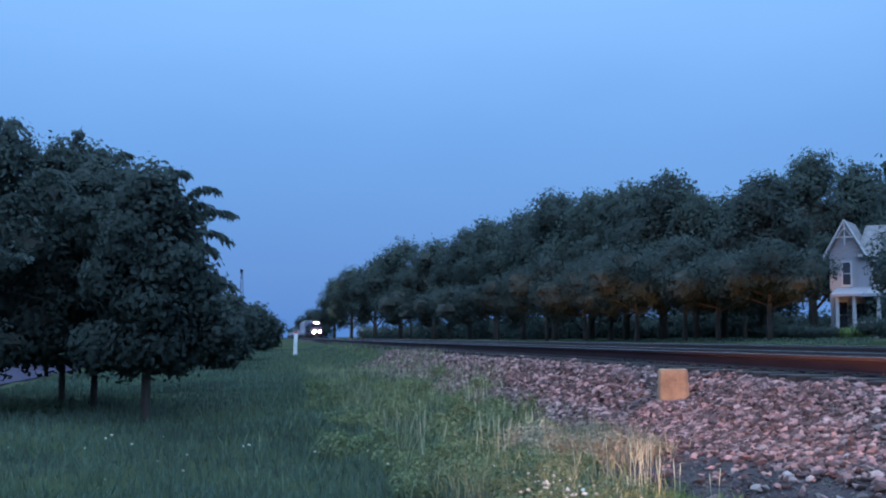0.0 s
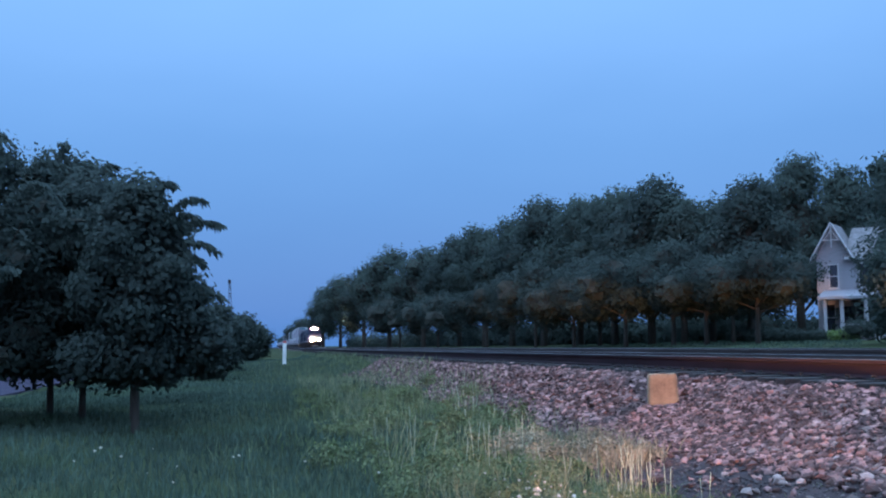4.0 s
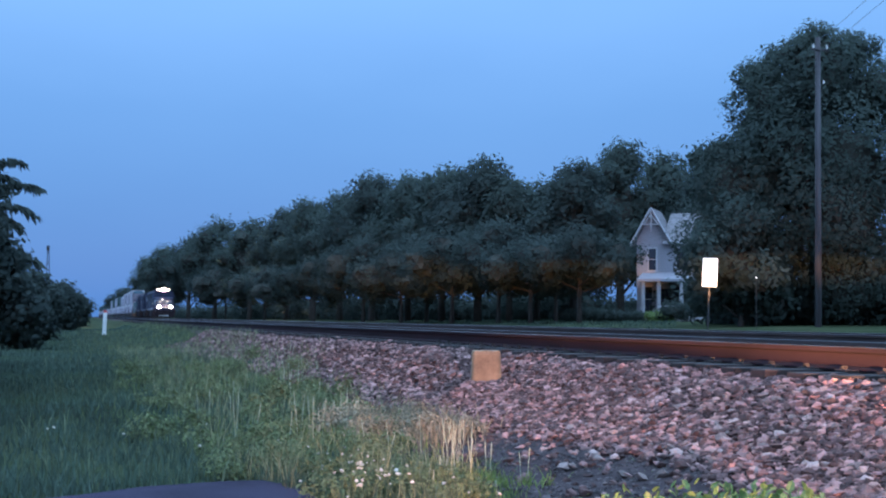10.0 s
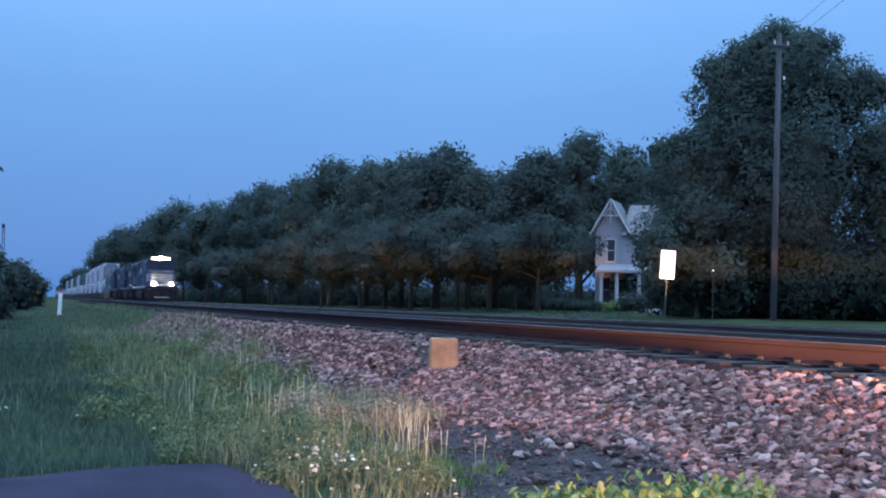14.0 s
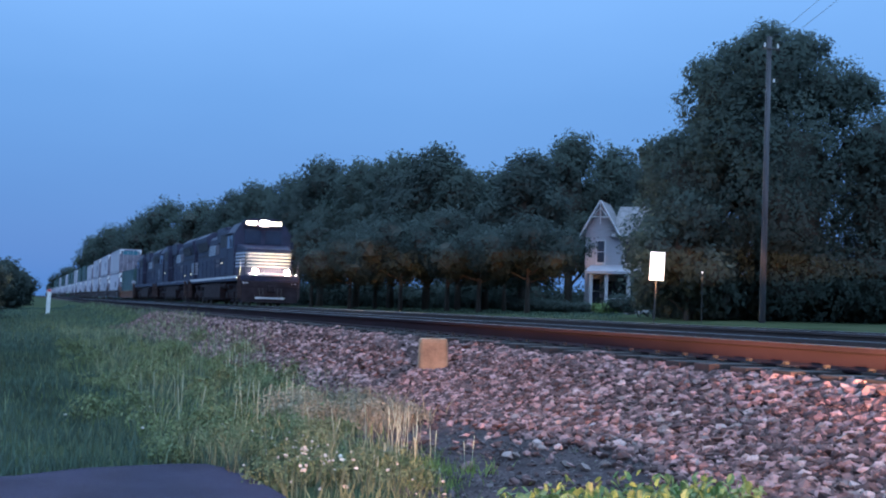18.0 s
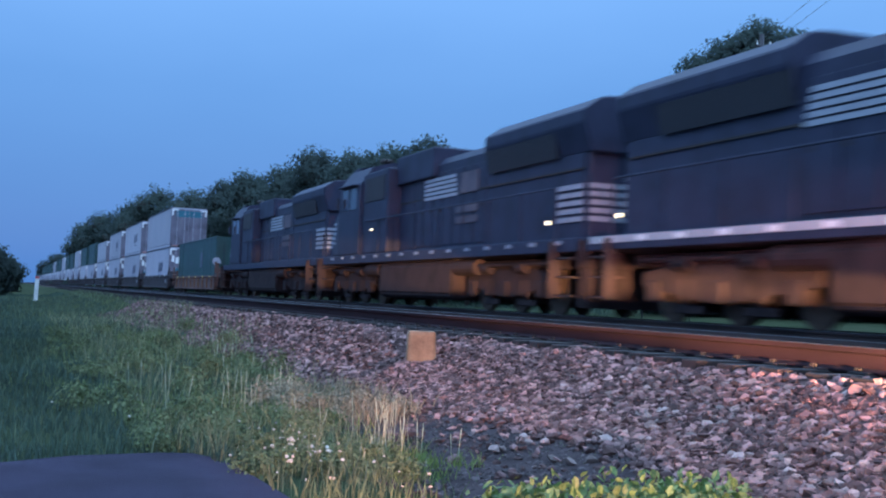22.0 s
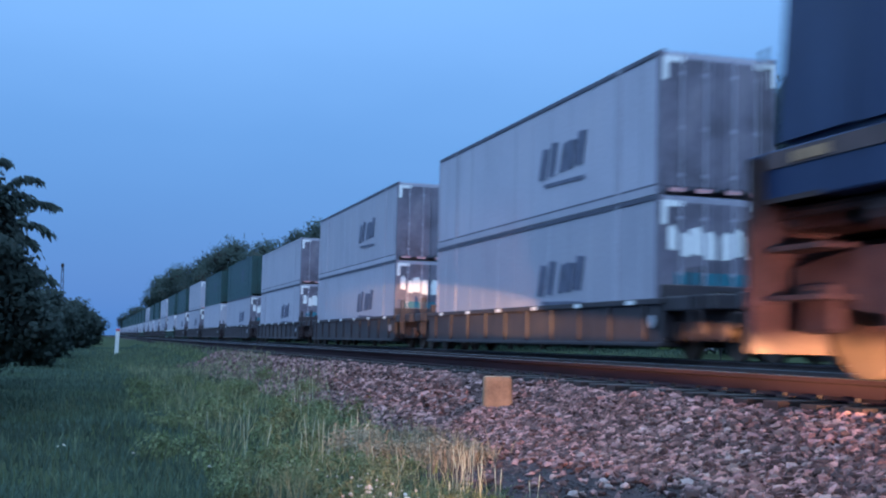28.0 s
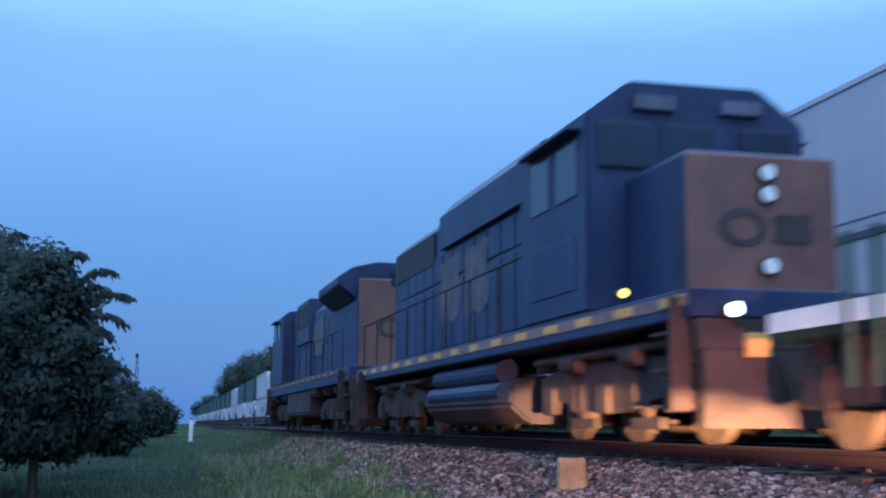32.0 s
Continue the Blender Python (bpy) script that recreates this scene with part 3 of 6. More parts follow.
def tube(bm, pts, r, seg=5):
    """One bent wire through the points."""
    rings = []
    for i, p in enumerate(pts):
        d = (Vector(pts[min(i + 1, len(pts) - 1)]) - Vector(pts[max(i - 1, 0)])).to_track_quat("Z", "Y")
        rings.append([bm.verts.new(Vector(p) + d @ Vector((r * math.cos(6.283 * k / seg), r * math.sin(6.283 * k / seg), 0))) for k in range(seg)])
    for a, b in zip(rings, rings[1:]):
        for k in range(seg):
            bm.faces.new((a[k], a[(k + 1) % seg], b[(k + 1) % seg], b[k]))
    return bm


def utility_pole():
    t = empty("utility_pole", "tall weathered wooden utility pole with wires", "utility pole")
    x, y = 29.3, 43.8
    part("pole", rod(BM(), (0, 0, -1), (0.15, 0, 12.2), 0.14, 12, 0.1), M_POLE, t, smooth=True)
    part("crossarm", box(BM(), -0.22, 0.55, -0.17, -0.06, 11.62, 11.7, 0.01), M_POLE, t)
    for k in (-0.15, 0.5):
        part("insulator", cyl(BM(), (k, -0.12, 11.8), 0.045, 0.16, "z", 10, 0.03), M_WHITE, t)
    part("insulator", cyl(BM(), (0.3, -0.16, 10.3), 0.05, 0.14, "z", 10, 0.03), M_WHITE, t)
    part("ground_wire", rod(BM(), (-0.13, -0.06, -0.5), (0.05, -0.05, 11.4), 0.012, 5), M_WIRE, t)
    for dy, z in ((-60, 11.9), (60, 12.6)):
        for dx in (-0.15, 0.5):
            bm = BM()
            pts = [(dx + (dy * 0.45) * s, -0.12 + dy * s, 11.85 + (z - 11.85) * s - 1.6 * 4 * s * (1 - s)) for s in np.linspace(0, 1, 13)]
            tube(bm, pts, 0.007)
            part("wire", bm, M_WIRE, t)
    t.matrix_world = Matrix.Translation((x, y, float(ground_z(x, y))))



def reflector_stake():
    t = empty("reflector_stake", "small round white reflector on a thin dark stake", "reflector")
    part("stake", box(BM(), -0.01, 0.01, 0.015, 0.03, -2.3, 0.03, 0.003), M_WIRE, t)
    # this disc emits as well, in place of light it would throw back
    part("disc", cyl(BM(), (0, 0, 0), 0.024, 0.02, "y", 14), M_SIGN, t, "bright white disc")
    t.matrix_world = pose(20.38, 33.8, 1.56, 0, 0, -31)


marker_box()
reflector_stake()
white_post(1.25, 74, 1.5, 0.2, "boundary_post", "white painted post beside the track with a red top", M_RED)
white_post(15.0, 58, 0.62, 0.22, "marker_post", "short white marker post beyond the tracks", M_WHITE)
white_sign()
utility_pole()


def far_tower():
    t = empty("radio_tower", "slender steel lattice tower far away", "tower")
    for a in range(3):
        c, s = math.cos(a * 2.094), math.sin(a * 2.094)
        part("leg", rod(BM(), (1.6 * c, 1.6 * s, -1), (0.5 * c, 0.5 * s, 33), 0.14, 6), M_IRON, t)
        for k in range(8):
            f0, f1 = 1.6 - 1.1 * k / 8, 1.6 - 1.1 * (k + 1) / 8
            c2, s2 = math.cos((a + 1) * 2.094), math.sin((a + 1) * 2.094)
            part("brace", rod(BM(), (f0 * c, f0 * s, 33 * k / 8), (f1 * c2, f1 * s2, 33 * (k + 1) / 8), 0.07, 4), M_IRON, t)
    part("antenna", cyl(BM(), (0, 0, 33.5), 0.7, 2.0, "z", 8), M_IRON, t)
    t.matrix_world = Matrix.Translation((-16.2, 600, -1))


far_tower()

# ---- trees ----


def crown_mesh(name, lobes, n, leaf, material, gen):
    """Leaves as small bent quads, thick near the skin of many overlapping lobes, in tufts."""
    lobes = np.array(lobes, float)
    vol = lobes[:, 3] * lobes[:, 4] * lobes[:, 5]
    pick = gen.choice(len(lobes), size=n // 7, p=vol ** 0.55 / (vol ** 0.55).sum())
    d = gen.normal(size=(len(pick), 3))
    d /= np.linalg.norm(d, axis=1)[:, None]
    r = gen.random(len(pick)) ** 0.28
    r = r * (1.0 + 0.16 * np.sin(3.1 * d[:, 0] * 2 + pick) * np.sin(4.3 * d[:, 2] + 1.7 * pick))
    tuft = lobes[pick, :3] + d * r[:, None] * lobes[pick, 3:6]
    p = np.repeat(tuft, 7, 0) + gen.normal(size=(len(pick) * 7, 3)) * leaf * 1.1
    m = len(p)
    base = np.array([(-0.5, -0.28, 0), (0.5, -0.28, 0.1), (0.5, 0.28, 0), (-0.5, 0.28, 0.1)])
    face = np.repeat(d, 7, 0) * 0.9 + gen.normal(size=(m, 3)) * 0.5 + (0, 0, 0.25)
    face /= np.linalg.norm(face, axis=1)[:, None]
    one = np.cross(face, gen.normal(size=(m, 3)))
    one /= np.linalg.norm(one, axis=1)[:, None]
    frames = np.stack([one, np.cross(face, one), face], -1)
    v = np.einsum("nij,kj->nki", frames, base) * (leaf * gen.uniform(0.7, 1.4, (m, 1, 1)))
    v += p[:, None]
    me = raw(name, v.reshape(-1, 3), np.arange(m * 4).reshape(-1, 4), material)
    mid, ext = lobes[:, :3].mean(0), np.maximum(np.ptp(lobes[:, :3], axis=0) / 2 + lobes[:, 3:6].mean(0), 0.05)
    soft = np.repeat(d, 7, 0) * 0.75 + (p - mid) / ext * 0.45 + face * 0.35
    soft /= np.linalg.norm(soft, axis=1)[:, None]
    me.attributes.new("puff", "FLOAT_VECTOR", "POINT").data.foreach_set("vector", np.repeat(soft, 4, 0).astype(np.float32).ravel())
    return me


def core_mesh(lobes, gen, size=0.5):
    """Rough lumps of twigs and leaves well inside the crown; their dark colour puts shade into the gaps."""
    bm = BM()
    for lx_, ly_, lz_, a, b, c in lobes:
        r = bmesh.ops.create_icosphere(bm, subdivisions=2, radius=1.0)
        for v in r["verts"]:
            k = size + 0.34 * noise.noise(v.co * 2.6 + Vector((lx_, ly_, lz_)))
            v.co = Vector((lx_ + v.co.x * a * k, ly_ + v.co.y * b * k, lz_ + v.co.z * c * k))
    return mesh_of("crown_core", bm, M_TWIGSHADE)


def auto_lobes(h, w, low, gen, n=9):
    """Lobes for a rounded crown of height h and half width w that starts at height low."""
    out = [(0, 0, (h + low) / 2, w * 0.72, w * 0.72, (h - low) / 2 * 0.86)]
    for k in range(n):
        a = 2.4 * k + gen.uniform(-0.4, 0.4)
        f = (k + 0.5) / n
        z = low + (h - low) * (0.12 + 0.76 * f)
        rr = w * math.sqrt(max(0.05, 1 - (2 * f - 0.85) ** 2)) * 0.62
        s = w * gen.uniform(0.30, 0.46)
        out.append((rr * math.cos(a), rr * math.sin(a), z, s, s, s * 0.85))
    out.append((gen.uniform(-0.2, 0.2) * w, 0, h - w * 0.3, w * 0.42, w * 0.42, w * 0.34))
    return out


def trunk_mesh(h, r, low, w, gen, n=6):
    bm = BM()
    rod(bm, (0, 0, -0.6), (0.05 * h * 0.1, 0, low + (h - low) * 0.45), r, 10, r * 0.45)
    for k in range(n):
        a, z0 = 2.4 * k, low * 0.8 + (h - low) * 0.06 * k
        rod(bm, (0, 0, z0), (w * 0.6 * math.cos(a), w * 0.6 * math.sin(a), z0 + (h - low) * gen.uniform(0.22, 0.4)), r * 0.36, 6, r * 0.1)
    return mesh_of("trunk", bm, M_BARK, True)


def tree(x, y, h, w, low, leaf, n, material, label, group, seed, lobes=None, r=None, name="tree", z=None, core=0.5):
    gen = np.random.default_rng(seed)
    lobes = lobes or auto_lobes(h, w, low, gen)
    t = empty(name, label, "tree", group)
    part("trunk", trunk_mesh(h, r or 0.028 * h, low, w, gen), M_BARK, t)
    crown = part("crown", crown_mesh("crown", lobes, n, leaf, material, gen), material, t)
    part("crown_core", core_mesh(lobes, gen, core), M_TWIGSHADE, crown)["kind"] = "stuff"
    t.matrix_world = Matrix.Translation((x, y, float(ground_z(x, y)) if z is None else z))
    return t


def polar(az, r):
    return r * math.sin(radians(az)), r * math.cos(radians(az))


# wood beyond the tracks: bearing, distance, elevation of the top, half width
WOOD = [(1.9, 520, 1.2, 9), (2.8, 380, 2.75, 6), (3.6, 330, 3.3, 7), (4.7, 265, 3.8, 6), (5.9, 215, 4.6, 6.5), (7.5, 195, 4.6, 6.5), (9.2, 172, 5.0, 5.5), (10.4, 150, 5.5, 4.5),
        (11.7, 138, 5.9, 4.5), (13.2, 122, 6.8, 4.5), (14.9, 112, 6.7, 4.5), (16.5, 106, 7.1, 4.2), (18.2, 100, 7.5, 4.2), (19.7, 98, 6.6, 3.6), (21.0, 102, 6.4, 4.0), (22.7, 92, 7.3, 3.6),
        (24.9, 112, 8.3, 4.4), (26.9, 116, 7.7, 4.6), (28.6, 110, 7.2, 4.0)]
for k, (az, r, el, w) in enumerate(WOOD):
    x, y = polar(az, r)
    h = r * math.tan(radians(el)) + 0.21 - float(ground_z(x, y))
    far = r > 180
    tree(x, y, h, w * 1.12, h * 0.16, 0.16 + r * 0.0007, 17000 if not far else 9000, M_LEAF if k % 3 else M_LEAF2, "broad dark green tree in the wood beyond the railway", "trees beyond the railway", 100 + k)
# lower trees with bare trunks in front of the wood
for k, (az, r, h, w) in enumerate([(10.5, 128, 6.5, 4), (12.8, 108, 6.5, 4), (14.6, 96, 6.2, 3.6), (17.0, 88, 6.2, 3.6), (19.2, 84, 6.0, 3.4), (20.7, 80, 5.8, 3.2), (23.0, 76, 5.4, 3.2), (15.8, 98, 6, 4), (21.9, 90, 6.0, 2.4), (8.2, 165, 7, 5), (6.4, 205, 8, 6)]):
    x, y = polar(az, r)
    tree(x, y, h * (1.0 + 0.18 * math.sin(k * 2.1)), w * 1.25, 2.4, 0.15, 12000, M_LEAF2, "small dark tree with a short bare trunk at the lawn's edge", "trees at the lawn's edge", 200 + k, r=0.2)

# great tree beside the pole
gx0, gy0 = polar(34.2, 60)
big = [(0, 0, 7.5, 4.6, 4.6, 5.2), (-2.2, 0, 11.2, 2.4, 2.4, 2.3), (-0.2, -0.4, 12.5, 2.5, 2.5, 2.3), (2.0, 0.5, 11.5, 2.2, 2.4, 2.0), (-2.9, 0, 8.8, 1.9, 2, 2), (-4.0, -0.5, 7.2, 2.4, 2.4, 2.6), (-4.6, 0, 4.6, 2.7, 2.6, 2.4),
       (-3.0, -1, 2.6, 2.6, 2.4, 2.2), (0.5, -2.4, 5.2, 3.2, 2.2, 3.0), (1.2, -1.5, 2.4, 3.2, 2.4, 2.2), (4.4, 0, 8.6, 2.6, 2.4, 2.6), (5.4, 0, 5.6, 2.8, 2.6, 2.8), (4.8, -1, 2.8, 2.8, 2.4, 2.3), (-1.6, -1.5, 9.0, 2.4, 2.0, 2.0),
       (-0.4, 0, 14.1, 1.2, 1.0, 0.8), (1.3, 0, 13.6, 1.2, 1.0, 0.8), (-1.8, 0, 13.5, 1.1, 1.0, 0.7), (-3.3, 0, 12.6, 1.0, 0.9, 0.7), (-5.0, 0, 8.9, 0.9, 0.9, 0.7), (3.9, 0, 11.5, 1.2, 1.1, 0.9)]
great = tree(gx0, gy0, 14.2, 6, 1.5, 0.135, 110000, M_LEAF, "huge rounded dark green tree beside the utility pole", "", 31, lobes=big, r=0.5, z=-0.58, core=0.52)
great.rotation_euler = (0, 0, radians(-35))
gx1, gy1 = polar(41.5, 64)
tree(gx1, gy1, 11.6, 5.2, 1.0, 0.2, 22000, M_LEAF2, "tall dark tree beyond the great tree", "", 32, z=-0.55)
gx2, gy2 = polar(28.9, 66)
tree(gx2, gy2, 10.2, 0.9, 7.0, 0.26, 900, M_LEAF, "thin tree top standing above its neighbours", "", 33, lobes=[(0, 0, 9.4, 0.75, 0.7, 0.6), (0.3, 0, 8.6, 0.6, 0.6, 0.4), (-0.3, 0, 7.6, 0.5, 0.5, 0.5)], r=0.12, z=-0.58)
gx3, gy3 = polar(30.4, 57)
tree(gx3, gy3, 6.6, 3.0, 0.6, 0.16, 13000, M_LEAF, "bushy green tree at the foot of the great tree", "", 34, z=-0.58)



def sprays(reach, gen):
    """Thin arching branch ends hung with drooping leaves: start, end (outward, height) and bearing."""
    vs, fs = [], []
    for r0, z0, r1, z1, *turn in reach:
        c, s_ = (math.cos(turn[0]), math.sin(turn[0])) if turn else (1.0, -0.05)
        for u in np.repeat(np.linspace(0.05, 1, 16), 5):
            r, z = r0 + (r1 - r0) * u, z0 + (z1 - z0) * u + 0.12 * math.sin(u * 2.6) - 0.09 * u * u
            base = Vector((r * c + gen.normal() * 0.03, r * s_ + gen.normal() * 0.05, z))
            down = Vector((c * gen.uniform(0.0, 0.8), s_ * gen.uniform(0, 0.8), -gen.uniform(0.3, 1.0))).normalized() * gen.uniform(0.09, 0.17)
            side = Vector((gen.normal(), gen.normal(), 0.2 * gen.normal())).normalized() * gen.uniform(0.028, 0.045)
            i = len(vs)
            vs += [base, base + down * 0.5 + side, base + down, base + down * 0.5 - side]
            fs.append((i, i + 1, i + 2, i + 3))
    return raw("sprays", [tuple(v) for v in vs], fs, M_LEAF2)


# small trees by the lane, before the railway
LANE = [(-1.75, 17.2, 3.55, 0.84, 1.0), (-3.75, 22.4, 4.75, 1.6, 1.2), (-3.05, 21.4, 4.3, 1.45, 1.2), (-2.0, 19.4, 3.5, 0.8, 1.0), (-4.3, 19.2, 4.5, 1.5, 1.1), (-5.8, 23.5, 5.0, 1.8, 1.0)]
for k, (x, y, h, w, low) in enumerate(LANE):
    gen = np.random.default_rng(300 + k)
    lobes = auto_lobes(h, w, low * 0.72, gen, 12)
    if k == 0:
        lobes += [(0.45, 0, 1.9, 0.5, 0.5, 0.45), (0.78, 0, 1.55, 0.3, 0.3, 0.2), (1.0, 0, 1.2, 0.3, 0.3, 0.25), (0.1, 0, 1.05, 0.7, 0.7, 0.36), (-0.5, -0.1, 1.0, 0.5, 0.5, 0.36)]
    else:
        lobes += [(w * 0.55 * math.cos(b), w * 0.55 * math.sin(b), 1.05, w * 0.5, w * 0.5, 0.36) for b in (0.3, 1.9, 3.4, 5.0)]
    for j in range(11):
        a, f = 2.4 * j + k, (j + 0.5) / 11
        rr = w * (0.98 + 0.22 * gen.random()) * math.sqrt(max(0.15, 1 - (1.8 * f - 0.75) ** 2)) * (0.62 if k == 0 else 1.0)
        lobes.append((rr * math.cos(a), rr * math.sin(a), low + (h - low) * (0.05 + 0.88 * f), 0.3 if k == 0 else 0.42, 0.42, 0.1))
    t = tree(x, y, h, w, low * 0.7, 0.068, 25000, M_LEAF2, "small dark spreading tree on the grass by the lane", "trees by the lane", 300 + k, lobes=lobes, r=0.07)
    reach = [(0.45, 3.1, 0.92, 3.26), (0.5, 2.95, 0.82, 3.0), (0.5, 2.78, 1.14, 2.93), (0.5, 2.6, 1.12, 2.55), (0.45, 2.45, 0.9, 2.38), (0.7, 1.95, 1.15, 1.9), (0.2, 3.3, 0.5, 3.5)] if k == 0 else []
    for j in range(10 if k == 0 else 16):
        a, f = 2.4 * j + 0.7 * k, 0.25 + 0.75 * (j + 0.5) / 16
        rr = w * (0.95 if k else 0.6) * math.sqrt(max(0.1, 1 - (1.7 * f - 0.7) ** 2))
        reach.append((rr * 0.7, low + (h - low) * f, rr * 1.25, low + (h - low) * f + 0.12, a))
    part("sprays", sprays(reach, gen), M_LEAF2, t, "drooping leafy branch ends")
for k, (az, r, h, w) in enumerate([(-3.1, 42, 2.5, 1.3), (-2.1, 58, 3.0, 1.3), (-0.9, 95, 3.5, 1.4), (-4.6, 48, 4.2, 1.9), (-7.2, 56, 5.4, 3), (-10, 60, 6, 4), (-13, 58, 6.5, 4.5), (-0.4, 140, 3.4, 2.0), (-14, 62, 7, 5), (-1.4, 130, 4.2, 2.4)]):
    x, y = polar(az, r)
    tree(x, y, h, w, 0.2, 0.11 + r * 0.001, 8000, M_LEAF2, "dense dark shrub by the railway fence line", "shrubs by the lane", 400 + k, r=0.08, name="shrub")

# ---- house beyond the tracks ----


def house():
    t = empty("house", "white two-storey clapboard house with a steep gable and a porch", "house")
    wall = box(BM(), -0.2, 7.5, 0.0, 7.0, -0.6, 6.3)
    prism(wall, [(-0.2, 6.3), (2.2, 6.3), (1.0, 8.5)], 0.0, 3.2)
    part("wall", wall, M_SIDING, t)
    board = mesh_of("clapboard", box(BM(), -0.22, 7.52, -0.03, 0.0, 0.0, 0.16, 0.006), M_SIDING)
    for k in range(32):
        ob = part("clapboard", board, None, t)
        ob.location = (0, 0, 0.1 + 0.19 * k)
    side = mesh_of("clapboard", box(BM(), -0.23, -0.2, 0.0, 7.0, 0.0, 0.16, 0.006), M_SIDING)
    for k in range(32):
        ob = part("clapboard", side, None, t)
        ob.location = (0, 0, 0.1 + 0.19 * k)
    roof = prism(BM(), [(-0.65, 5.85), (1.0, 8.75), (2.65, 5.85), (2.5, 5.75), (1.0, 8.5), (-0.5, 5.75)], -0.5, 3.5)
    part("gable_roof", roof, M_SHINGLE, t, "grey shingle roof of the gable")
    main = prism(BM(), [(-0.4, 6.2), (3.5, 8.6), (7.4, 6.2), (7.4, 6.0), (-0.4, 6.0)], 1.8, 7.9, axis="x")
    part("roof", main, M_SHINGLE, t)
    trim = BM()
    rod(trim, (-0.62, -0.52, 5.9), (1.0, -0.52, 8.75), 0.07, 4)
    rod(trim, (2.62, -0.52, 5.9), (1.0, -0.52, 8.75), 0.07, 4)
    part("bargeboard", trim, M_TRIM, t, "white bargeboards")
    cross = BM()
    rod(cross, (0.3, -0.5, 7.45), (1.7, -0.5, 7.45), 0.05, 4)
    rod(cross, (1.0, -0.5, 8.6), (1.0, -0.5, 6.9), 0.05, 4)
    rod(cross, (0.45, -0.5, 7.45), (1.0, -0.5, 8.2), 0.04, 4)
    rod(cross, (1.55, -0.5, 7.45), (1.0, -0.5, 8.2), 0.04, 4)
    part("gable_ornament", cross, M_TRIM, t, "white crossed gable ornament")
    part("eaves", box(BM(), 1.9, 7.9, -0.45, -0.1, 5.95, 6.15, 0.02), M_TRIM, t, "white eaves board")
    for x, z, w, h in ((0.75, 3.95, 0.55, 1.65), (2.9, 3.95, 0.8, 1.65), (4.9, 3.95, 0.8, 1.65), (0.2, 0.75, 0.8, 1.9), (2.6, 0.75, 0.9, 1.9), (4.8, 0.75, 0.9, 1.9)):
        win = part("window", box(BM(), x - 0.1, x + w + 0.1, -0.09, -0.032, z - 0.1, z + h + 0.12, 0.01), M_TRIM, t)
        part("pane", box(BM(), x, x + w, -0.1, -0.088, z, z + h / 2 - 0.03), M_PANE, win)
        part("pane", box(BM(), x, x + w, -0.1, -0.088, z + h / 2 + 0.03, z + h), M_PANE, win)
        part("sill", box(BM(), x - 0.14, x + w + 0.14, -0.16, -0.03, z - 0.16, z - 0.1, 0.008), M_TRIM, win)
    for k in range(3):
        win = part("window", box(BM(), -0.29, -0.232, 1.1 + 2 * k, 2.1 + 2 * k, 3.9, 5.7, 0.01), M_TRIM, t)
        part("pane", box(BM(), -0.302, -0.288, 1.2 + 2 * k, 2.0 + 2 * k, 4.0, 5.6), M_PANE, win)
    porch = part("porch", box(BM(), 0.5, 7.6, -2.2, 0.0, -0.6, 0.35, 0.02), M_TRIM, t, "white porch floor")
    part("porch_roof", prism(BM(), [(-2.45, 3.0), (-2.45, 3.2), (-0.04, 3.75), (-0.04, 3.0)], 0.3, 7.8, axis="x"), M_SIDING, porch, "pale porch roof")
    for x in (0.7, 1.9, 3.6, 5.5, 7.3):
        part("column", cyl(BM(), (x, -2.05, 1.7), 0.15, 2.75, "z", 10), M_TRIM, porch)
    for x0, x1 in ((2.05, 3.45), (3.75, 5.35), (5.65, 7.2)):
        rail = part("railing", box(BM(), x0, x1, -2.1, -2.02, 1.1, 1.18), M_TRIM, porch)
    for k in range(3):
        part("step", box(BM(), 0.8, 1.8, -2.55 - 0.3 * k, -2.2 - 0.3 * k, -0.6, 0.17 - 0.18 * k, 0.01), M_TRIM, porch)
    part("door", box(BM(), 1.55, 2.4, -0.07, -0.031, 0.4, 2.5, 0.01), M_PANE, t, "dark front door")
    part("chimney", box(BM(), 4.6, 5.2, 3.2, 3.8, 7.5, 9.3, 0.02), M_FADED, t)
    x, y = polar(25.8, 95)
    t.matrix_world = pose(x, y, 0.1, 0, 0, -38)


house()


def shrub(x, y, w, h, seed, material, label):
    gen = np.random.default_rng(seed)
    lobes = [(gen.uniform(-0.5, 0.5) * w, gen.uniform(-0.4, 0.4) * w, h * 0.45, w * 0.6, w * 0.5, h * 0.5) for _ in range(4)]
    t = empty("bush", label, "bush", "bushes before the house")
    crown = part("crown", crown_mesh("crown", lobes, 2000, 0.1, material, gen), material, t)
    part("crown_core", core_mesh(lobes, gen), M_TWIGSHADE, crown)["kind"] = "stuff"
    t.matrix_world = Matrix.Translation((x, y, float(ground_z(x, y))))


for k, (az, r, w, h) in enumerate([(24.1, 88, 1.0, 0.9), (24.8, 88, 1.0, 0.8), (25.6, 87, 0.9, 0.7), (26.3, 87, 0.9, 0.6), (26.9, 86, 1.0, 0.7), (27.6, 84, 1.3, 1.4), (23.3, 90, 1.1, 1.0), (22.5, 92, 1.3, 1.1)]):
    x, y = polar(az, r)
    shrub(x, y, w, h, 500 + k, M_BROAD if k in (3, 4) else M_LEAF2, "clipped pale green bush before the porch" if k in (3, 4) else "round dark bush before the house")


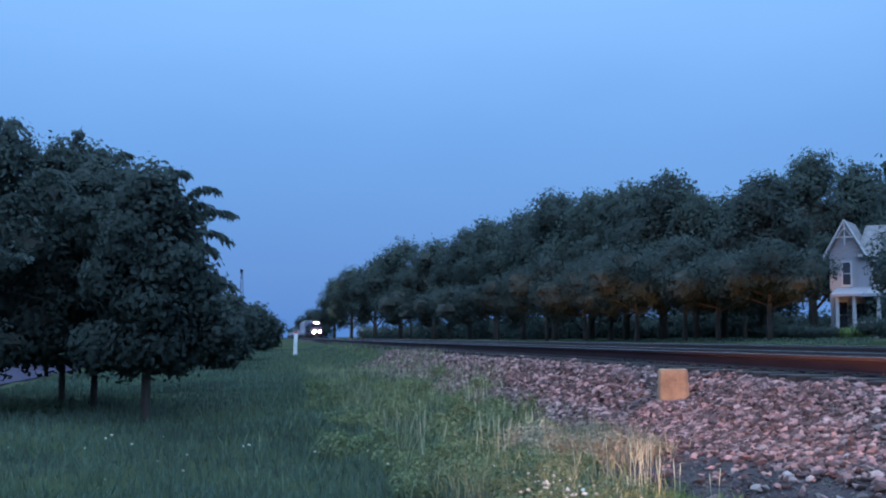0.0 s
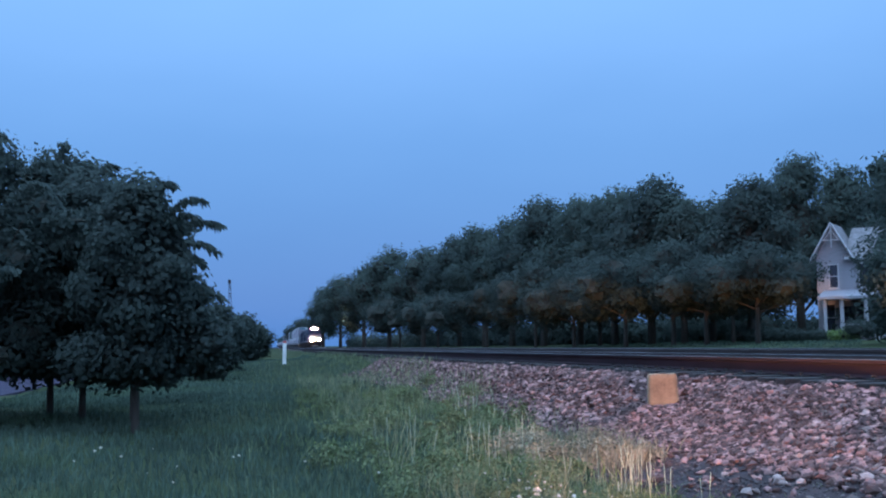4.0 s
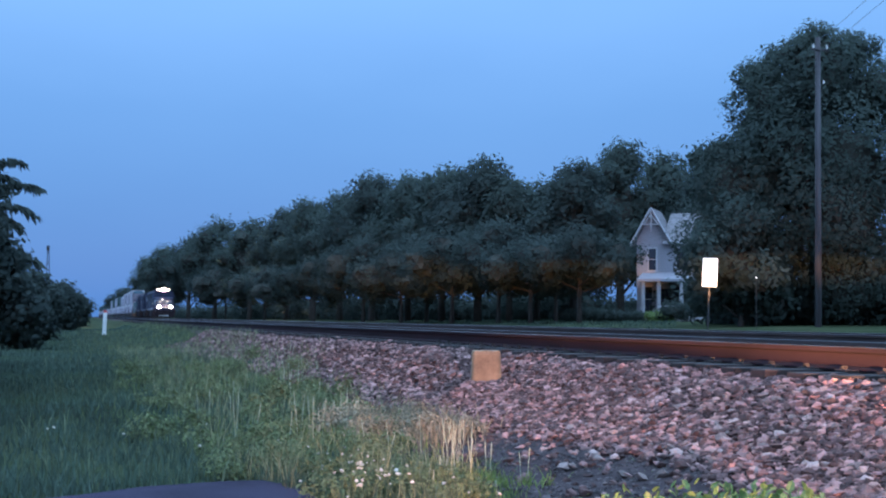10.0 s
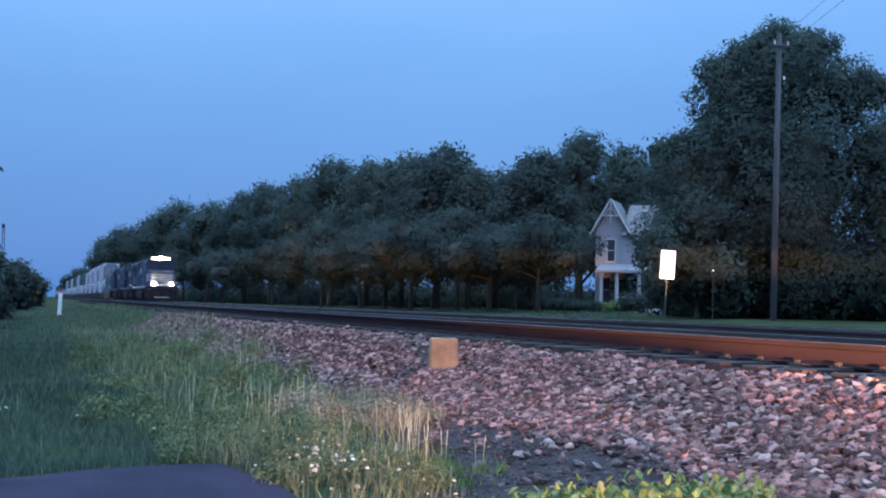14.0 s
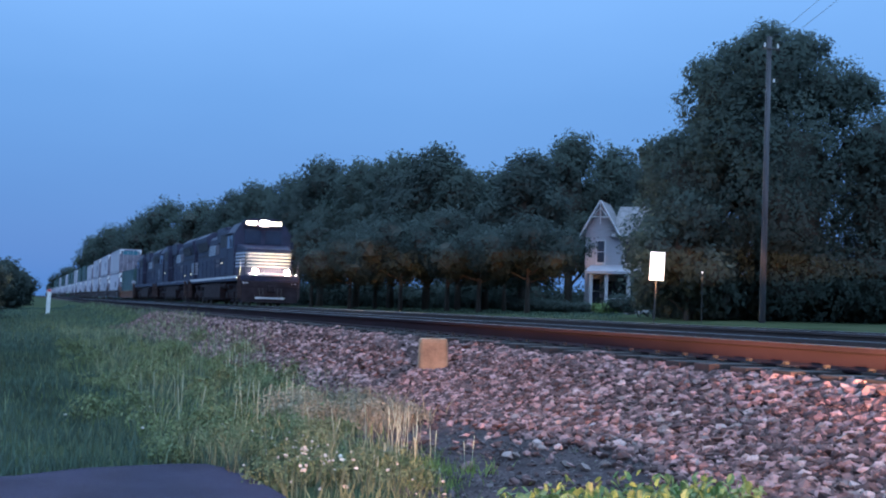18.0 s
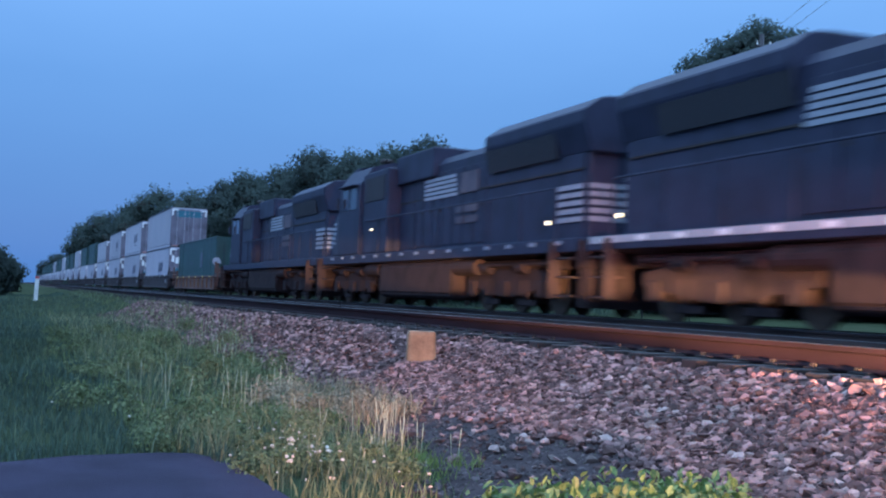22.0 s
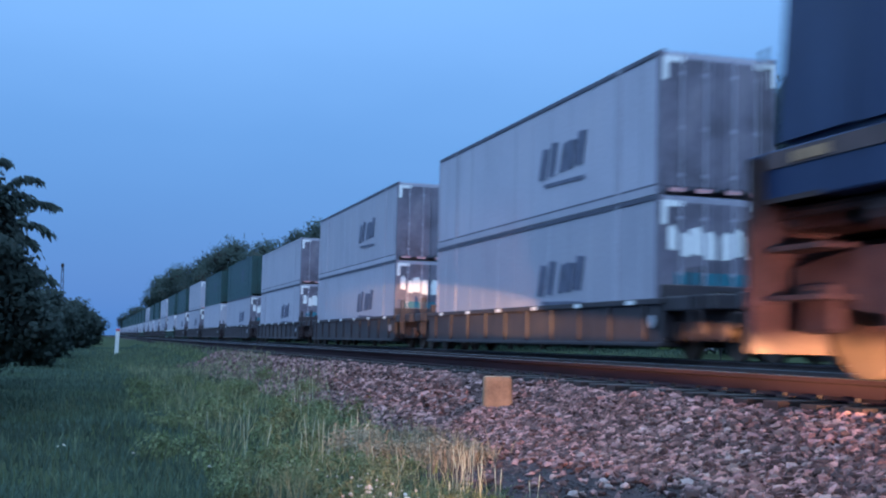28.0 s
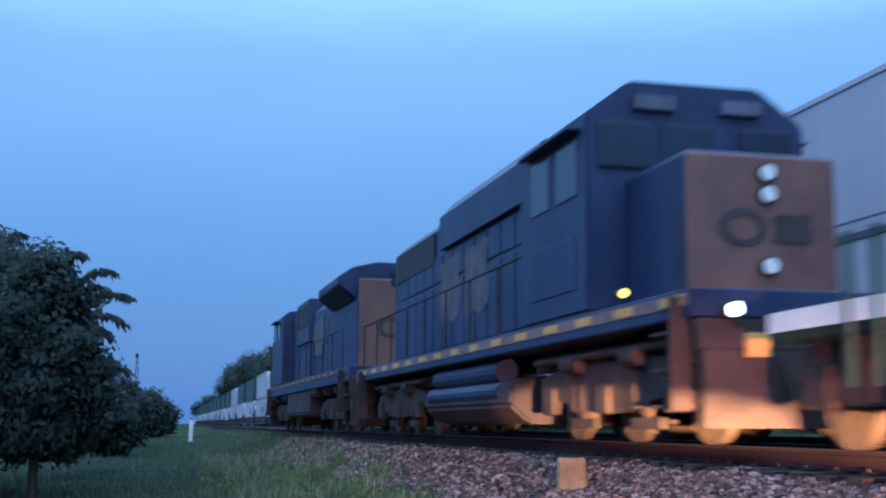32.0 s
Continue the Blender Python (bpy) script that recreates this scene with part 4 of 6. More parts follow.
def hedge_run(y0, y1, x0, x1, seed):
    gen = np.random.default_rng(seed)
    lobes = []
    for s in np.linspace(0, 1, 26):
        lobes.append((x0 + (x1 - x0) * s, y0 + (y1 - y0) * s, gen.uniform(0.7, 1.6), 2.2, 2.2, gen.uniform(1.2, 2.4)))
    t = empty("hedgerow", "low dark undergrowth along the wood's edge", "hedge", kind="stuff")
    crown = part("undergrowth", crown_mesh("undergrowth", lobes, 12000, 0.3, M_LEAF2, gen), M_LEAF2, t)
    part("undergrowth_core", core_mesh(lobes, gen), M_TWIGSHADE, crown)["kind"] = "stuff"
    t.location = (0, 0, -0.2)


hedge_run(132, 112, 30, 42, 61)
hedge_run(112, 98, 40, 42, 64)
hedge_run(200, 128, 30, 31, 65)
hedge_run(330, 190, 24, 30, 62)
hedge_run(56, 46, 32, 44, 63)
hedge_run(96, 66, 52, 58, 66)
hedge_run(126, 104, 45, 60, 67)
hedge_run(84, 62, 44, 60, 68)

# ---- rolling stock ----


def wheelset(t, y, r=0.51):
    for s in (-1, 1):
        w = part("wheel", WHEEL if r > 0.45 else WHEEL_S, None, t)
        w.location = (s * 0.76, y, r)


def wheel_mesh(r):
    bm = BM()
    cyl(bm, (0, 0, 0), r, 0.13, "x", 28)
    cyl(bm, (0, 0, 0), r * 0.72, 0.16, "x", 24)
    cyl(bm, (0, 0, 0), r * 0.3, 0.22, "x", 16)
    return mesh_of("wheel", bm, M_WHEEL)


WHEEL, WHEEL_S = wheel_mesh(0.51), wheel_mesh(0.42)


def bogie(t, yc, spread, n=3, side=1.12, grime=None):
    """A truck: side frames with journal boxes and springs, and its wheels."""
    grime = grime or M_UNDER
    span = spread * (n - 1)
    for s in (-1, 1):
        bm = BM()
        a, b = (s * side - 0.09, s * side + 0.09)
        prism(bm, [(yc - span / 2 - 0.45, 0.62), (yc - span / 2 - 0.45, 0.86), (yc - span / 2 + 0.5, 0.98), (yc + span / 2 - 0.5, 0.98), (yc + span / 2 + 0.45, 0.86), (yc + span / 2 + 0.45, 0.62),
                   (yc + 0.35, 0.36), (yc - 0.35, 0.36)], a, b, axis="x")
        f = part("truck_frame", bm, grime, t, "grimy cast-steel truck side frame")
        for k in range(n):
            y = yc - span / 2 + spread * k
            part("journal_box", box(BM(), s * (side + 0.1) - 0.08, s * (side + 0.1) + 0.08, y - 0.2, y + 0.2, 0.34, 0.72, 0.04), grime, f)
            if k < n - 1:
                sp = BM()
                for d in (-0.16, 0.16):
                    cyl(sp, (s * (side + 0.03), y + spread / 2 + d, 0.56), 0.1, 0.34, "z", 10)
                part("spring", sp, grime, f)
    for k in range(n):
        wheelset(t, yc - span / 2 + spread * k, 0.51 if n == 3 else 0.42)
        if n == 3:
            y = yc - span / 2 + spread * k
            part("traction_motor", box(BM(), -0.6, 0.6, y - 0.55, y + 0.75, 0.2, 0.92, 0.08), grime, t)
    part("bolster", box(BM(), -1.0, 1.0, yc - 0.3, yc + 0.3, 0.55, 1.2, 0.05), grime, t)
    if n == 3:
        for s in (-1, 1):
            for k in range(n - 1):
                y = yc - span / 2 + spread * (k + 0.5)
                part("brake_rigging", box(box(BM(), s * (side - 0.02) - 0.05, s * (side - 0.02) + 0.05, y - 0.42, y + 0.42, 0.16, 0.3, 0.02), s * side - 0.04, s * side + 0.04, y - 0.06, y + 0.06, 0.28, 0.46), grime, t)
            part("brake_pipe", rod(BM(), (s * (side + 0.16), yc - span / 2 - 0.5, 1.08), (s * (side + 0.16), yc + span / 2 + 0.5, 1.08), 0.05, 8), grime, t)
            for d in (-0.5, 0.5):
                part("brake_cylinder", cyl(BM(), (s * (side + 0.14), yc + d * spread, 1.0), 0.13, 0.5, "y", 12), grime, t)
        part("air_duct", box(BM(), -1.15, 1.15, yc - span / 2 - 0.9, yc + span / 2 + 0.9, 0.96, 1.2, 0.04), grime, t)


def rails_and_steps(t, length, z, material, start=0.0):
    """Handrails on stanchions along both walkways, end steps."""
    post = mesh_of("stanchion", rod(BM(), (0, 0, 0), (0, 0, 1.05), 0.02, 6), material)
    for s in (-1, 1):
        part("handrail", rod(BM(), (s * 1.5, 6.2, z + 1.05), (s * 1.5, length - 1.2, z + 1.05), 0.02, 6), material, t)
        for k in range(9):
            ob = part("stanchion", post, None, t)
            ob.location = (s * 1.5, 6.2 + (length - 7.4) * k / 8, z)
        for y in (start + 0.75, length - 0.75):
            st = part("steps", box(BM(), s * 1.5 - 0.14, s * 1.5 + 0.02 * s + 0.12, y - 0.42, y - 0.38, 0.35, 1.5), M_UNDER, t)
            box_bm = BM()
            for k in range(3):
                box(box_bm, s * 1.36 - 0.15, s * 1.36 + 0.15, y - 0.38, y + 0.38, 0.38 + 0.38 * k, 0.42 + 0.38 * k)
            part("step_treads", box_bm, M_UNDER, st)
            part("grab_iron", rod(BM(), (s * 1.5, y - 0.42, 1.4), (s * 1.5, y - 0.42, 2.4), 0.018, 6), material, t)


def end_gear(t, length, start=0.0, grime=None):
    grime = grime or M_UNDER
    for y, s in ((start, -1), (length, 1)):
        part("coupler", box(box(BM(), -0.12, 0.12, min(y, y + s * 0.35), max(y, y + s * 0.35), 0.75, 1.0, 0.03), -0.2, 0.2, min(y + s * 0.25, y + s * 0.45), max(y + s * 0.25, y + s * 0.45), 0.7, 1.05, 0.04), grime, t)
        plow = prism(BM(), [(-1.45, 0.18), (1.45, 0.18), (1.45, 0.95), (-1.45, 0.95)], y + s * 0.02, y - s * 0.12)
        part("pilot", plow, grime, t, "snow plow pilot plate")
        part("end_plate", box(BM(), -1.5, 1.5, min(y, y - s * 0.12), max(y, y - s * 0.12), 0.95, 1.5 if start == 0 or s > 0 else 1.26, 0.02), grime, t)
        for k in (-0.6, -0.4, 0.4, 0.6):
            part("air_hose", rod(BM(), (k, y + s * 0.05, 0.9), (k * 0.9, y + s * 0.22, 0.45), 0.025, 6), M_IRON, t)


def lens(t, x, y, z, r, material, s=-1, name="headlight"):
    h = part(name, cyl(BM(), (x, y - s * 0.05, z), r * 1.25, 0.14, "y", 18), M_IRON, t)
    # tube added to keep the lens from lighting the nose top
    if material is M_BEAM:
        spill_tube = BM()
        hoop = [[spill_tube.verts.new((x + q * math.cos(6.2832 * i / 18), y + s * d, z + q * math.sin(6.2832 * i / 18))) for i in range(18)] for q, d in ((r * 1.06, 0.0), (r * 1.06, 0.3), (r * 1.16, 0.3), (r * 1.16, 0.0))]
        for a, b in zip(hoop, hoop[1:]):
            for i in range(18):
                spill_tube.faces.new((a[i], a[(i + 1) % 18], b[(i + 1) % 18], b[i]))
        part("spill_tube", spill_tube, M_IRON, h, "added tube that shields the nose from lens spill")
    part("lens", cyl(BM(), (x, y + s * 0.03, z), r, 0.03, "y", 18), material, h, "glowing lens" if material in (M_BEAM, M_DITCH, M_COOL) else "")


BLOT = [(-1, -0.8), (-0.7, -1), (-0.2, -0.85), (0.3, -1), (0.9, -0.75), (1, -0.2), (0.8, 0.3), (0.95, 0.9), (0.5, 1), (0.1, 0.8), (-0.4, 0.95), (-0.95, 0.7), (-0.8, 0.1)]


def ring(x, y, z, rx, rz, thick=0.36, seg=22):
    """A flat oval ring that faces along y."""
    bm = BM()
    loops = []
    for d, k in ((-0.008, 1.0), (-0.008, 1 - thick), (0.008, 1 - thick), (0.008, 1.0)):
        loops.append([bm.verts.new((x + rx * k * math.cos(6.2832 * i / seg), y + d, z + rz * k * math.sin(6.2832 * i / seg))) for i in range(seg)])
    for a, b in zip(loops, loops[1:] + loops[:1]):
        for i in range(seg):
            bm.faces.new((a[i], a[(i + 1) % seg], b[(i + 1) % seg], b[i]))
    bmesh.ops.recalc_face_normals(bm, faces=bm.faces[:])
    return bm


def nose_bar(s, z, far_end):
    """A thin stripe that lies on the tapering side of the nose."""
    bm = BM()
    def skin(y, zz):
        f = (y - 1.35) / 1.95
        low_x, top_x = 1.24 + 0.25 * f, 1.16 + 0.29 * f
        return low_x + (top_x - low_x) * (zz - 1.56) / 1.45
    vs = [bm.verts.new((s * (skin(y, zz) + out), y, zz)) for out in (-0.03, 0.012) for y, zz in ((1.5, z), (far_end, z), (far_end, z + 0.09), (1.5, z + 0.09))]
    for f in ((0, 1, 2, 3), (7, 6, 5, 4), (0, 4, 5, 1), (1, 5, 6, 2), (2, 6, 7, 3), (3, 7, 4, 0)):
        bm.faces.new([vs[i] for i in f])
    bmesh.ops.recalc_face_normals(bm, faces=bm.faces[:])
    return bm


def ge_loco(name, label, paint, end_paint, bars, lit, stripe, mark, tail_paint=None, up=0.0, n=21.5, plain=False):
    """A six-axle road diesel: nose, cab, long hood, flared radiator; its front is at y = 0, its length runs along +y."""
    t = empty(name, label, "locomotive", "locomotives")
    ahead = 1.7 if paint is M_NAVY else 0.8
    part("frame", box(BM(), -1.5, 1.5, ahead + 0.12, n - 0.12, 1.14 if paint is M_NAVY else 1.28, 1.56, 0.02), paint, t)
    for s in (-1, 1):
        if stripe:
            part("sill_stripe", box(BM(), s * 1.505 - 0.006, s * 1.505 + 0.006, 2.1, n - 0.3, 1.41, 1.54), stripe, t, "reflective sill stripe")
        for k in () if plain else range(1, 16):
            part("sill_reflector", box(BM(), s * 1.513 - 0.006, s * 1.513 + 0.006, 1.15 + 1.32 * k, (1.62 if paint is M_NAVY else 1.45) + 1.32 * k, 1.43, 1.51), M_TAPE if lit else M_DULL if paint is M_NAVY else M_NUMB, t)
    rear = 1.7 if paint is M_NAVY else 0.9
    tank = prism(BM(), [(-1.44, 0.36), (-1.44, 1.15), (-1.34, 1.27), (1.34, 1.27), (1.44, 1.15), (1.44, 0.36), (1.34, 0.24), (-1.34, 0.24)], 8.2, 14.6)
    bmesh.ops.bevel(tank, geom=tank.edges[:], offset=0.05, segments=2, affect="EDGES")
    grime = M_UNDER if paint is M_NAVY else M_UNDER_DARK
    part("fuel_tank", tank, M_TANK if paint is M_NAVY else M_UNDER_DARK, t, "grimy fuel tank")
    for s in (-1, 1):
        part("air_reservoir", cyl(BM(), (s * 1.25, 15.3, 1.05), 0.2, 1.6, "y", 14), grime, t)
        part("air_reservoir", cyl(BM(), (s * 1.25, 7.2, 1.05), 0.2, 1.5, "y", 14), grime, t)
    bogie(t, 4.5, 2.07, grime=grime)
    bogie(t, n - 4.4, 2.07, grime=grime)
    # nose, cab
    rise = 0.32 if paint is M_NAVY else 0.0
    nose = BM()
    corners = ((-1.46, 2.1, 1.56), (1.46, 2.1, 1.56), (1.5, 3.27, 1.56), (-1.5, 3.27, 1.56), (-1.44, 2.26, 3.2), (1.44, 2.26, 3.2), (1.46, 3.27, 3.62), (-1.46, 3.27, 3.62)) if paint is M_NAVY else (
        (-1.25, 1.35, 1.56), (1.25, 1.35, 1.56), (1.48, 3.3, 1.56), (-1.48, 3.3, 1.56), (-1.17, 1.5, 2.95 + up), (1.17, 1.5, 2.95 + up), (1.44, 3.3, 3.25 + up), (-1.44, 3.3, 3.25 + up))
    vs = [nose.verts.new(p) for p in corners]
    for f in ((0, 1, 5, 4), (1, 2, 6, 5), (3, 0, 4, 7), (4, 5, 6, 7), (2, 3, 7, 6), (3, 2, 1, 0)):
        nose.faces.new([vs[i] for i in f])
    bmesh.ops.recalc_face_normals(nose, faces=nose.faces[:])
    bmesh.ops.bevel(nose, geom=nose.edges[:], offset=0.06, segments=2, affect="EDGES")
    part("nose", nose, end_paint, t)
    if bars:
        part("nose_door", box(BM(), -0.85, -0.25, 1.3, 1.45, 1.65, 1.95, 0.02), end_paint, t)
    roof = [(1.52, 4.24), (1.36, 4.42), (0.5, 4.56), (-0.5, 4.56), (-1.36, 4.42), (-1.52, 4.24)] if paint is M_NAVY else [(1.52, 3.85), (1.15, 4.42), (0.5, 4.6), (-0.5, 4.6), (-1.15, 4.42), (-1.52, 3.85)]
    cab = prism(BM(), [(-1.52, 1.56), (1.52, 1.56)] + roof, 3.22 if paint is M_NAVY else 3.25, 6.9 if paint is M_NAVY else 6.0)
    bmesh.ops.bevel(cab, geom=cab.edges[:], offset=0.04, segments=2, affect="EDGES")
    cab = part("cab", cab, paint, t)
    for x in (-1.0, 0.12):
        part("windscreen", box(BM(), x, x + 0.88, 3.19 if rise else 3.2, 3.24 if rise else 3.245, 3.3 + rise * 0.6, 4.0 + rise * 0.6, 0.01), M_GLASS, cab)
    for s in (-1, 1):
        for y in (3.75, 5.1) if paint is M_NAVY else (3.75, 4.75):
            w = part("side_window", box(BM(), s * 1.525 - 0.012, s * 1.525 + 0.012, y, y + (0.55 if paint is M_NAVY else 0.75), 3.05 + rise, 3.75 + rise, 0.008), M_GLASS, cab)
        part("side_door", box(BM(), s * 1.52 - 0.02, s * 1.52 + 0.02, 5.55 if bars else 6.3, 5.95 if bars else 6.8, 1.65, 3.6 if bars else 3.95, 0.01), paint, cab)
        part("number_board", box(BM(), s * 0.66 - 0.28, s * 0.66 + 0.28, 3.08, 3.2, 4.3 if bars else 4.02, 4.49 if bars else 4.22, 0.01), M_BOARD if lit else M_FADED, cab, "lit number board" if lit else "number board")
        part("sunshade", box(BM(), s * 1.56 - 0.16, s * 1.56 + 0.16, 3.7, 5.6, 3.8 + rise, 3.84 + rise, 0.008), paint, cab)
        if bars:
            part("mirror", box(BM(), s * 1.66 - 0.06, s * 1.66 + 0.06, 3.55, 3.6, 3.1 + rise, 3.5 + rise, 0.008), M_GLASS, cab)
    if bars:
        part("headlight_housing", prism(BM(), [(-1.05, 4.22), (1.05, 4.22), (1.0, 4.56), (0.5, 4.66), (-0.5, 4.66), (-1.0, 4.56)], 3.13, 3.9), paint, cab)
    part("antenna_dome", cyl(BM(), (0, 4.8, 4.64), 0.32, 0.12, "z", 18, 0.2), M_WHITE, cab)
    part("horn", rod(rod(BM(), (0.3, 5.3, 4.72), (0.3, 4.8, 4.74), 0.05, 8, 0.1), (0.5, 5.3, 4.72), (0.5, 4.85, 4.74), 0.05, 8, 0.1), M_IRON, cab)
    part("cab_box", box(BM(), -1.1, 1.1, 6.9, 8.7, 1.56, 4.36, 0.06) if paint is M_NAVY else box(BM(), -1.45, 1.45, 6.0, 8.7, 1.56, 4.15, 0.06), paint, t)
    if bars:
        part("equipment_cabin", box(BM(), -1.16, 1.16, 8.6, 12.0, 3.6, 4.45, 0.05), paint, t)
    else:
        part("lower_cabin", box(BM(), -1.12, 1.12, 8.6, 11.9, 1.57, 2.95, 0.03), paint, t)
        cabin = part("equipment_cabin", box(BM(), -1.2, 1.2, 8.6, 12.1, 2.9, 4.47, 0.05), paint, t)
        for s in (-1, 1):
            for y0, y1 in ((8.9, 9.6), (9.9, 11.9)):
                part("air_grille", box(BM(), s * 1.205 - 0.012, s * 1.205 + 0.012, y0, y1, 3.5, 4.3, 0.006), M_GRILLE, cabin)
    top = 4.06 if paint is M_NAVY else 4.12
    hood = prism(BM(), [(-1.02, 1.56), (1.02, 1.56), (1.02, top - 0.2), (0.86, top), (-0.86, top), (-1.02, top - 0.2)], 8.7, n - rear)
    part("hood", hood, paint, t)
    for s in (-1, 1):
        for k in range(8):
            d = part("hood_door", box(BM(), s * 1.03 - 0.014, s * (1.03 if bars else 1.02) + 0.014, 9.4 + 0.8 * k, 10.12 + 0.8 * k, 1.7, 3.7, 0.01), paint, t)
            part("latch", box(BM(), s * 1.05 - 0.012, s * 1.05 + 0.012, 9.98 + 0.8 * k, 10.06 + 0.8 * k, 2.6, 2.72), M_IRON, d)
        if bars:
            part("hood_seam", box(BM(), s * 1.035 - 0.02, s * 1.035 + 0.02, 8.75, n - rear, 3.02, 3.06), M_IRON, t)
        wall_x = 1.46 if bars else 1.11
        part("intake_grille", box(BM(), s * wall_x - 0.012, s * wall_x + 0.012, 6.3 if bars else 7.1, 8.4, 3.2, 3.95, 0.006), M_GRILLE, t)
    wide, crest, under = (1.55, 4.4 + up, 3.55) if paint is M_NAVY else (1.22, 4.5, 3.35)
    swell = 0.17 if paint is M_NAVY else 0.04
    wing = prism(BM(), [(-1.02, under), (1.02, under), (wide, 3.95), (wide, crest - 0.28), (wide - 0.4, crest), (0.45, crest + swell), (-0.45, crest + swell), (0.4 - wide, crest), (-wide, crest - 0.28), (-wide, 3.95)], n - 6.0 if rear > 1.5 else n - 6.1, n - rear - (0.2 if rear > 1.5 else -0.3))
    bmesh.ops.bevel(wing, geom=wing.edges[:], offset=0.03, segments=1, affect="EDGES")
    wing = part("radiator", wing, paint, t, "flared radiator section")
    for s in (-1, 1):
        part("radiator_grille", prism(BM(), [(s * 1.06, under + 0.02), (s * (wide - 0.05), 3.925), (s * (wide - 0.02), 3.90), (s * 1.09, under - 0.01)], n - 6.1, n - 2.1), M_GRILLE, wing)
    for y in (11.0, 13.0):
        part("exhaust_stack", box(BM(), -0.35, 0.35, y, y + 0.7, top - 0.04, top + 0.13, 0.03), M_IRON, t)
    part("dynamic_brake_box", box(BM(), -0.95, 0.95, 9.4, 10.9, 4.3, 4.5, 0.04), paint, t)
    tail = part("hood_end", box(BM(), -1.0, 1.0, n - rear - 0.02, n - rear + 0.2, 1.56, 4.1, 0.05), tail_paint or end_paint, t)
    if bars:
        for k in range(5):
            z, far_end = 2.0 + 0.17 * k, 3.1 if lit else 2.3
            for s in (-1, 1):
                part("nose_bar", nose_bar(s, z, far_end), M_NUMB, t, "white stripe" if lit else "dull white stripe")
            part("nose_front_bar", box(BM(), -1.12, 1.12, 1.345 + 0.02 * k, 1.46 + 0.02 * k, z, z + 0.08), M_NUMB, t, "white stripe")
            for s in (-1, 1):
                y0 = 13.1 if s < 0 else 11.05
                part("hood_bar", box(BM(), s * 1.06 - 0.008, s * 1.06 + 0.008, y0, y0 + 2.7 - 0.04 * k, 2.98 + 0.125 * k, 3.065 + 0.125 * k), M_NUMB, t, "pale stripe of the hood emblem")
                if not lit:
                    part("tail_bar", box(BM(), s * 1.04 - 0.012, s * 1.04 + 0.012, n - 2.2, n - rear, 1.95 + 0.17 * k, 2.05 + 0.17 * k), M_NUMB, t, "dull white stripe")
            part("hood_end_bar", box(BM(), -1.0, 1.0, n - rear + 0.195, n - rear + 0.21, 1.95 + 0.17 * k, 2.05 + 0.17 * k), M_NUMB, tail, "dull white stripe")
        for s in (-1, 1):
            part("hood_emblem", box(BM(), s * 1.06 - 0.008, s * 1.06 + 0.008, 11.6 if s < 0 else 13.95, 12.9 if s < 0 else 15.25, 3.0, 3.55, 0.02), M_GHOST, t, "pale emblem panel")
            for z in (2.12, 2.4):
                part("road_mark", box(BM(), s * 1.06 - 0.008, s * 1.06 + 0.008, 11.4 if s < 0 else 13.7, 12.9 if s < 0 else 15.3, z + 0.1, z + 0.28), M_GHOST, t, "pale unreadable marking")
    else:
        for s in (-1, 1):
            part("hood_emblem", prism(BM(), [(13.6 + s * a * 1.5, 2.95 + b * 0.7) for a, b in BLOT], s * 1.048, s * 1.052, axis="x"), mark, t, "faded peach emblem patch")
        part("tail_emblem", ring(0.1, n - 1.492, 2.72, 0.36, 0.3), M_SMUT, tail, "dark oval emblem ring")
        part("tail_emblem", prism(BM(), [(-0.6 - a * 0.3, 2.72 + b * 0.26) for a, b in BLOT], n - 1.5, n - 1.485), M_SMUT, tail, "dark worn emblem patch")
        lens(tail, 0.0, n - 1.5, 4.3, 0.09, M_GLASS, 1, "tail_headlight")
        lens(tail, 0.0, n - 1.5, 4.0, 0.09, M_GLASS, 1, "tail_headlight")
    if lit:
        lens(t, -0.14, 3.08, 4.4, 0.11, M_BEAM)
        lens(t, 0.14, 3.08, 4.4, 0.11, M_BEAM)
        for x, r in ((-0.74, 0.13), (0.94, 0.11)):
            lens(t, x, 1.2, 1.76, r, M_DITCH, name="ditch_light")
        part("anticlimber", box(BM(), -1.12, 1.12, 0.78, 1.0, 1.56, 1.66, 0.02), M_WHITE, t, "white front edge")
        for s in (-1, 1):
            for k in range(3):
                part("step_edge", box(BM(), s * 1.28 - 0.16, s * 1.28 + 0.16, 0.8, 0.84, 0.42 + 0.36 * k, 0.46 + 0.36 * k), M_WHITE, t, "white step edge")
            light = part("step_light", box(BM(), s * 1.5 - 0.03, s * 1.5 + 0.03, 1.75, 1.95, 1.36, 1.46, 0.01), M_IRON, t)
            part("lens", box(BM(), s * 1.535 - 0.006, s * 1.535 + 0.006, 1.77, 1.93, 1.38, 1.44, 0.004), M_STEPL, light, "glowing lens")
        part("pilot_edge", box(BM(), -0.75, 0.75, 0.74, 0.8, 0.36, 0.44, 0.01), M_WHITE, t, "white plow edge")
    for s in (-1, 1):
        for y, z in ((7.4, 2.3), (20.6, 1.9)) if bars and not plain else ():
            light = part("step_light", box(BM(), s * 1.5 - 0.03, s * 1.5 + 0.03, y - 0.07, y + 0.07, z - 0.05, z + 0.05, 0.01), M_IRON, t)
            part("lens", box(BM(), s * 1.535 - 0.006, s * 1.535 + 0.006, y - 0.055, y + 0.055, z - 0.035, z + 0.035, 0.004), M_STEPL, light, "glowing lens")
    rails_and_steps(t, n, 1.56, M_BLACK if bars else M_UNDER, ahead)
    end_gear(t, n, ahead, grime)
